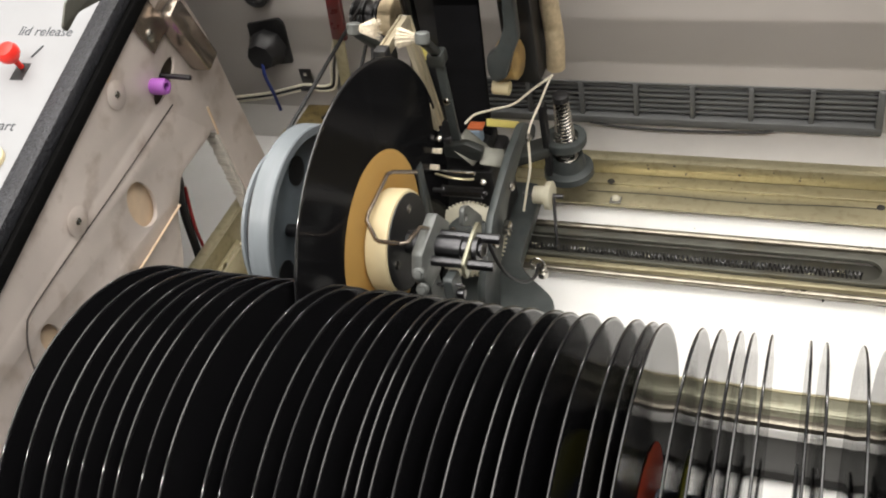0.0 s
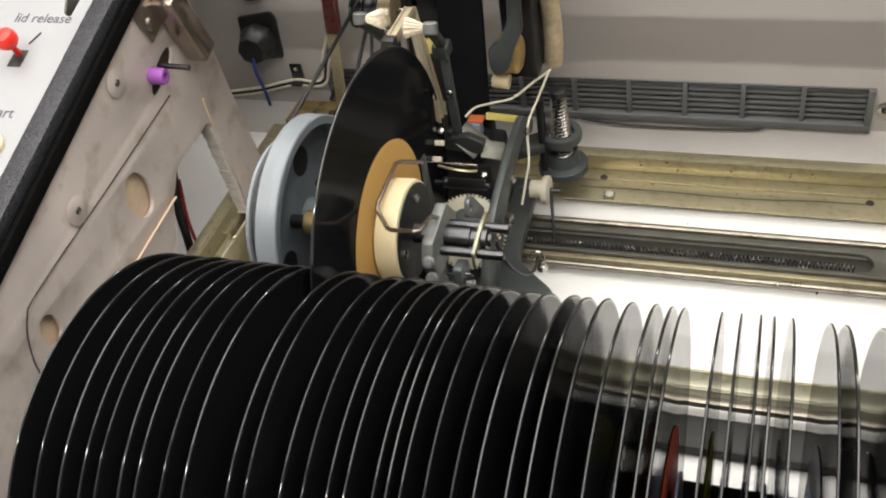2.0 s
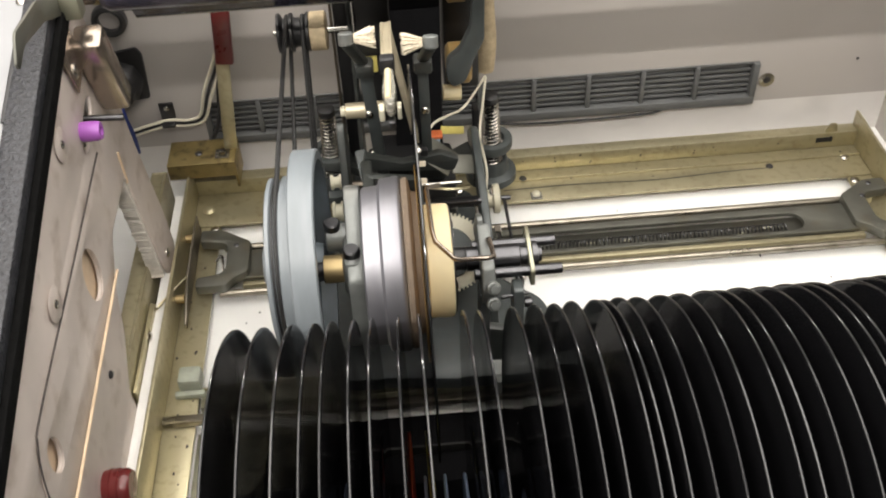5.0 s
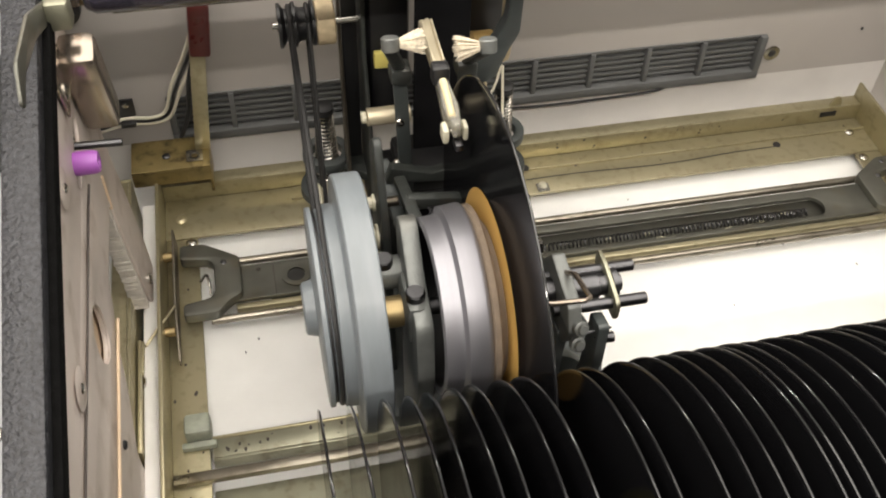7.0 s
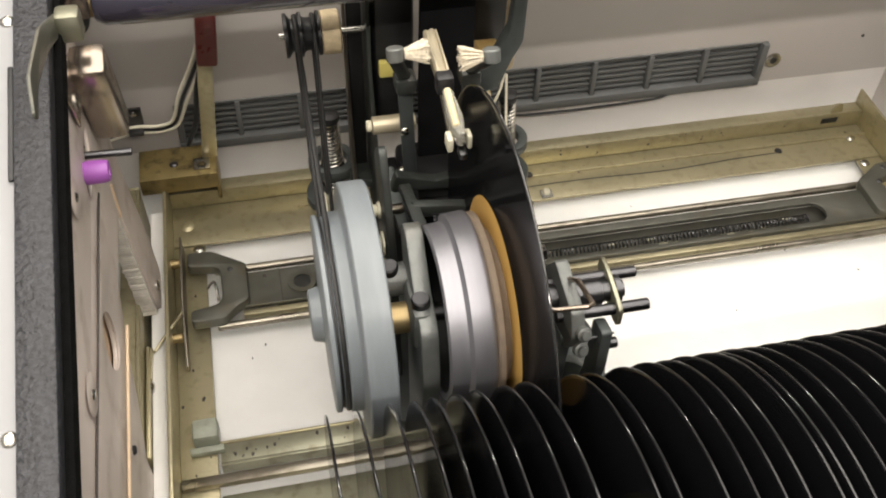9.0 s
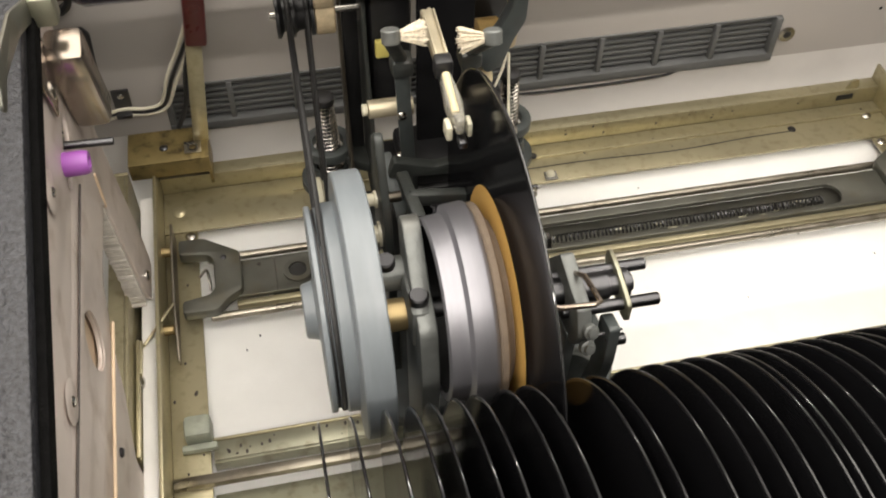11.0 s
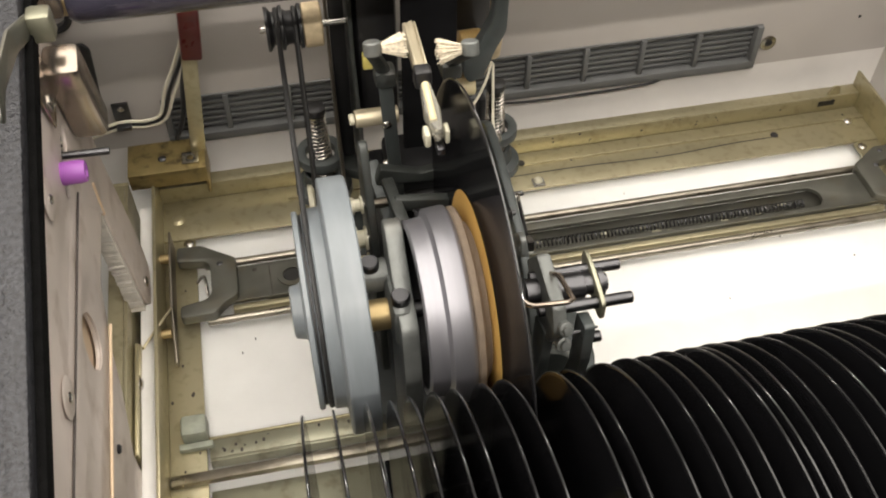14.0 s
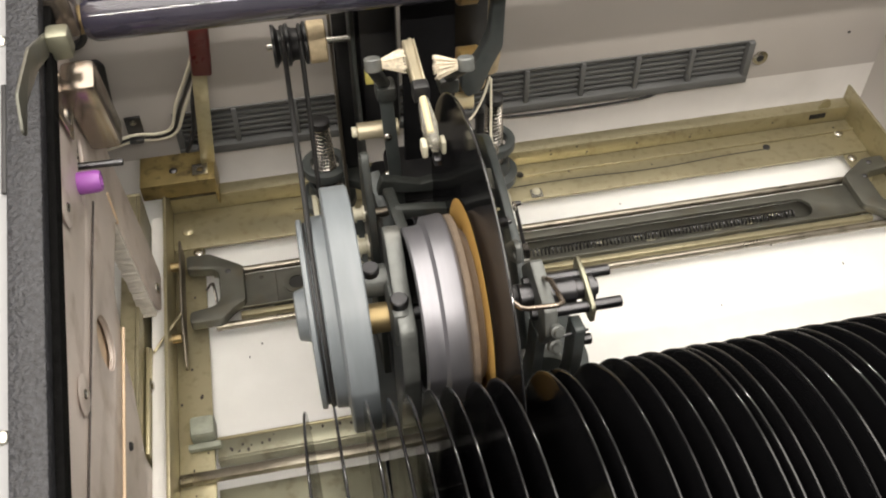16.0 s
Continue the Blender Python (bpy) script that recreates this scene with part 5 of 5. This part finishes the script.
part("arm_rib", strut((0.0645, 0.5120, 0.2032), (0.0650, 0.5460, 0.2032), 0.0010, 0.0014, (1, 0, 0), 0.0003), BEIGE_BAR, ta)
part("arm_rib", strut((0.0690, 0.5120, 0.2032), (0.0695, 0.5460, 0.2032), 0.0010, 0.0014, (1, 0, 0), 0.0003), BEIGE_BAR, ta)
part("arm_clamp", box(0.0628, 0.0704, 0.5080, 0.5150, 0.1955, 0.2045, 0.0012), BLACK, ta, "black clamp band")
cb = slab([rounded([(0.0648, 0.509), (0.0694, 0.509), (0.0704, 0.490), (0.0688, 0.477), (0.0652, 0.477), (0.0632, 0.490)], 0.002)], "z", 0.1960, 0.0075, 0.0014)
part("cartridge", cb, CLEAR, ta, "milky white cartridge")
part("cartridge_body", box(0.0612, 0.0640, 0.4780, 0.4850, 0.1890, 0.1960, 0.0010), NYLON, ta)
part("cartridge_wing", box(0.0700, 0.0722, 0.4790, 0.4850, 0.1890, 0.1960, 0.0008), NYLON, ta)
part("cartridge_foot", box(0.0655, 0.0690, 0.4730, 0.4790, 0.1885, 0.1920, 0.0008), DARK_STEEL, ta)
part("cartridge_core", rod((0.0668, 0.507, 0.1995), (0.0660, 0.483, 0.1990), 0.0016), CREAM, ta)
screw_head((0.0660, 0.4800, 0.1950), (0, 0, 1), 0.0018, STEEL, ta)

# rear tower: black strip, coil, castings
part("black_strip", strut((0.0815, 0.5740, 0.1000), (0.0860, 0.5960, 0.3000), 0.0285, 0.0040, (1, 0, 0), 0.0010), MATT_BLACK, car, "wide matt black vertical strip")
part("rear_plate", slab([rounded([(0.585, 0.045), (0.612, 0.045), (0.618, 0.300), (0.614, 0.300), (0.610, 0.150), (0.600, 0.100)], 0.003)], "x", 0.0345, 0.0016, 0.0003), BROWN_STEEL, car)
part("rear_plate", slab([rounded([(0.575, 0.045), (0.616, 0.045), (0.622, 0.300), (0.604, 0.300), (0.598, 0.150), (0.580, 0.100)], 0.004)], "x", 0.0455, 0.0022, 0.0004), CAST, car)
part("rear_shield", box(0.0358, 0.0440, 0.6120, 0.6150, 0.0500, 0.3000, 0.0008), BLACK, car)
part("motor_block", box(0.0480, 0.0700, 0.5980, 0.6300, 0.1000, 0.1980, 0.0050), BLACK, car)
part("motor_window", box(0.0500, 0.0600, 0.5930, 0.5970, 0.1420, 0.1520, 0.0010), YELLOW_BAR, car, "small yellow terminal")
part("winding", lathe([(0.1005, 0), (0.1005, 0.0100), (0.1025, 0.0125), (0.1135, 0.0125), (0.1155, 0.0100), (0.1155, 0)], 0.5930, 0.1450, 28), GOLD_COIL, car, "golden varnished coil winding")
part("winding", lathe([(0.1015, 0), (0.1015, 0.0150), (0.1040, 0.0180), (0.1135, 0.0180), (0.1150, 0.0150), (0.1150, 0)], 0.6120, 0.1950, 28), GOLD_COIL, car)
# added black box: keeps the space behind the pawl dark
part("dark_backing_box", box(0.1000, 0.1215, 0.6060, 0.6300, 0.1180, 0.3000, 0.0020), BLACK, car, "black box added behind the pawl to darken the view there")
part("pawl", slab([rounded([(0.0995, 0.1460), (0.1030, 0.1395), (0.1110, 0.1430), (0.1165, 0.1590), (0.1220, 0.1700), (0.1225, 0.2100), (0.1160, 0.2100), (0.1140, 0.1780), (0.1075, 0.1640), (0.1000, 0.1580)], 0.003)], "y", 0.5780, 0.0080, 0.0016), CAST_MID, car, "curved grey cast pawl")
part("cream_bush", rod((0.0975, 0.5850, 0.1300), (0.1085, 0.5850, 0.1290), 0.0048), CREAM, car, "cream bush under the pawl")
part("black_knob", lathe([(0.118, 0), (0.118, 0.0055), (0.126, 0.0055), (0.127, 0.0045), (0.127, 0)], 0.6375, 0.1441, 22), BLACK, car)
part("back_mast", box(0.1170, 0.1215, 0.6060, 0.6130, 0.040, 0.100, 0.0010), BLACK, car)
part("switch_body", box(0.0850, 0.0935, 0.5600, 0.5670, 0.1030, 0.1130, 0.0010), BLUE_BOX, car, "blue-grey micro switch")
part("switch_top", box(0.0850, 0.0950, 0.5610, 0.5680, 0.1132, 0.1150, 0.0004), ORANGE_BIT, car, "orange switch cover")
part("flag", strut((0.0950, 0.5700, 0.1130), (0.1094, 0.5878, 0.0984), 0.0048, 0.0016, (0, 0.6, 0.7), 0.0005), YELLOW_BAR, car, "pale yellow plastic flag")
for x, y, z, r in ((0.0955, 0.5480, 0.1105, 0.0030), (0.0790, 0.5300, 0.1300, 0.0024), (0.0540, 0.5450, 0.1180, 0.0030), (0.1020, 0.5300, 0.0980, 0.0024)):
    screw_head((x, y, z), (0, -0.6, 0.8), r, STEEL, car)
sleeve = single("tan_sleeve", sweep([(0.1270, 0.6250, 0.1180), (0.1285, 0.6250, 0.1400), (0.1270, 0.6260, 0.1800), (0.1280, 0.6270, 0.3000)], 0.0062, 12), TAN, "tan fabric cable sleeve hanging behind the carriage", "cable sleeve")
cable("cable", [(0.1265, 0.6180, 0.1170), (0.1190, 0.6000, 0.1190), (0.1090, 0.5850, 0.1170), (0.0985, 0.5740, 0.1200), (0.0905, 0.5640, 0.1230), (0.0860, 0.5570, 0.1210)], 0.0008, CABLE_WHITE, "thin cream wire looping over the carriage")
cable("cable", [(0.1265, 0.6140, 0.1190), (0.1225, 0.5960, 0.1100), (0.1190, 0.5780, 0.1010), (0.1215, 0.5640, 0.0840), (0.1200, 0.5560, 0.0720), (0.1185, 0.5480, 0.0600)], 0.0008, CABLE_WHITE, "thin cream wire down the carriage side")

# ---- records ----
def record_mesh(r_label, name="disc"):
    t, e = 0.00045, 0.00056
    R = 0.0980
    half = [(0.0, 0.0212), (e, 0.0213), (e, r_label + 0.0015), (t, r_label + 0.0040), (t, R - 0.0028), (e, R - 0.0012), (e * 0.88, R - 0.0003), (e * 0.55, R - 0.00004), (0.0, R)]
    prof = [(-x, r) for x, r in half[::-1]] + half[1:]
    return mesh_of(name, lathe(prof[:-1], 0, 0, 128, closed=True), VINYL, 50)


def label_mesh(r_label, mat):
    bm = lathe([(0.00095, 0.0220), (0.00105, 0.0225), (0.00105, r_label - 0.0003), (0.00095, r_label)], 0, 0, 64)
    return mesh_of("label", bm, mat)


DISC = record_mesh(0.0490)
LABEL_MESHES = {c: label_mesh(0.0490, LABELS[c]) for c in ("red", "yellow", "silver", "black")}
LABEL_PLAYED = label_mesh(0.0497, LABELS["orange"])


def record(m, disc, lab, label, group=""):
    ob = thing("vinyl_record", (0, 0, 0), label, "record", group)
    d = new("disc", disc)
    d.parent = ob
    for flip in (0, 180):
        s = new("label", lab)
        s.parent = ob
        s.matrix_basis = pose(0, 0, 0, 0, 0, flip)
    ob.matrix_basis = m
    return ob


record(pose(0.0769, AY, AZ - 0.0010, 0, 0, 0), DISC, LABEL_PLAYED, "black vinyl single with an orange label, clamped upright in the carriage")
MY, MZ = 0.3011, 0.0996
rng = random.Random(11)
# uneven gaps where discs lean or are missing
xs = [-0.0045, 0.0072, 0.0192, 0.0284, 0.0357, 0.0453, 0.0525, 0.0636, 0.0722, 0.0909, 0.0978, 0.1112, 0.1202, 0.1290, 0.1363, 0.1463, 0.1508, 0.1566, 0.1648, 0.1742, 0.1820, 0.1934, 0.1995, 0.2080, 0.2182, 0.2285, 0.2348, 0.2392, 0.2542, 0.2620, 0.2694, 0.2744, 0.2810, 0.2960, 0.3016, 0.3148]
xs += [0.3235 + MAG_STEP * k + rng.uniform(-0.0018, 0.0018) for k in range(12)]
COLOURS = {7: "red", 8: "yellow", 25: "yellow", 27: "red", 28: "yellow", 33: "silver"}
for k, x in enumerate(xs):
    c = COLOURS.get(k, "black")
    record(Matrix.Translation((x, MY, MZ + rng.uniform(-0.0006, 0.0004))) @ pose(0, 0, 0, 0, rng.uniform(-0.25, 0.25), rng.uniform(-0.3, 0.3)), DISC, LABEL_MESHES[c], f"black vinyl single with a {c} label standing in the magazine", "records in the magazine")

mag = thing("record_magazine", (0.2, MY, 0.0), "long dark record magazine with blue-grey dividers", "magazine")
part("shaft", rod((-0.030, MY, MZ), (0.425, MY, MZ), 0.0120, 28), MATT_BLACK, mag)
# matt black so the gaps between discs stay as dark as in shade
part("tray", slab([rounded([(0.225, -0.012), (0.377, -0.012), (0.377, 0.0360), (0.373, 0.0330), (0.360, 0.0200), (0.345, 0.0115), (0.322, 0.0030), (0.301, 0.0010), (0.280, 0.0030), (0.257, 0.0115), (0.242, 0.0200), (0.229, 0.0330), (0.225, 0.0360)], 0.003)], "x", 0.199, 0.4520, 0.001), MATT_BLACK, mag, "long cradle blackened for the shade under the records")
# added black plate: stands for the shade over the white floor here
part("shade_flap", box(0.031, 0.232, 0.3765, 0.4120, 0.0068, 0.0085, 0.0003), MATT_BLACK, mag)
for k in range(MAG_N + 1):
    x = MAG_X0 + MAG_STEP * (k - 0.5)
    ob = part("divider", lathe([(-0.0006, 0.0125), (-0.0006, 0.0300), (0, 0.0306), (0.0006, 0.0300), (0.0006, 0.0125)], MY, MZ, 40, closed=True, x=x), DIVIDER, mag) if k == 0 else None
    if k == 0:
        first = ob
    else:
        ob = first.copy()
        scene.collection.objects.link(ob)
        ob.location.x += MAG_STEP * k
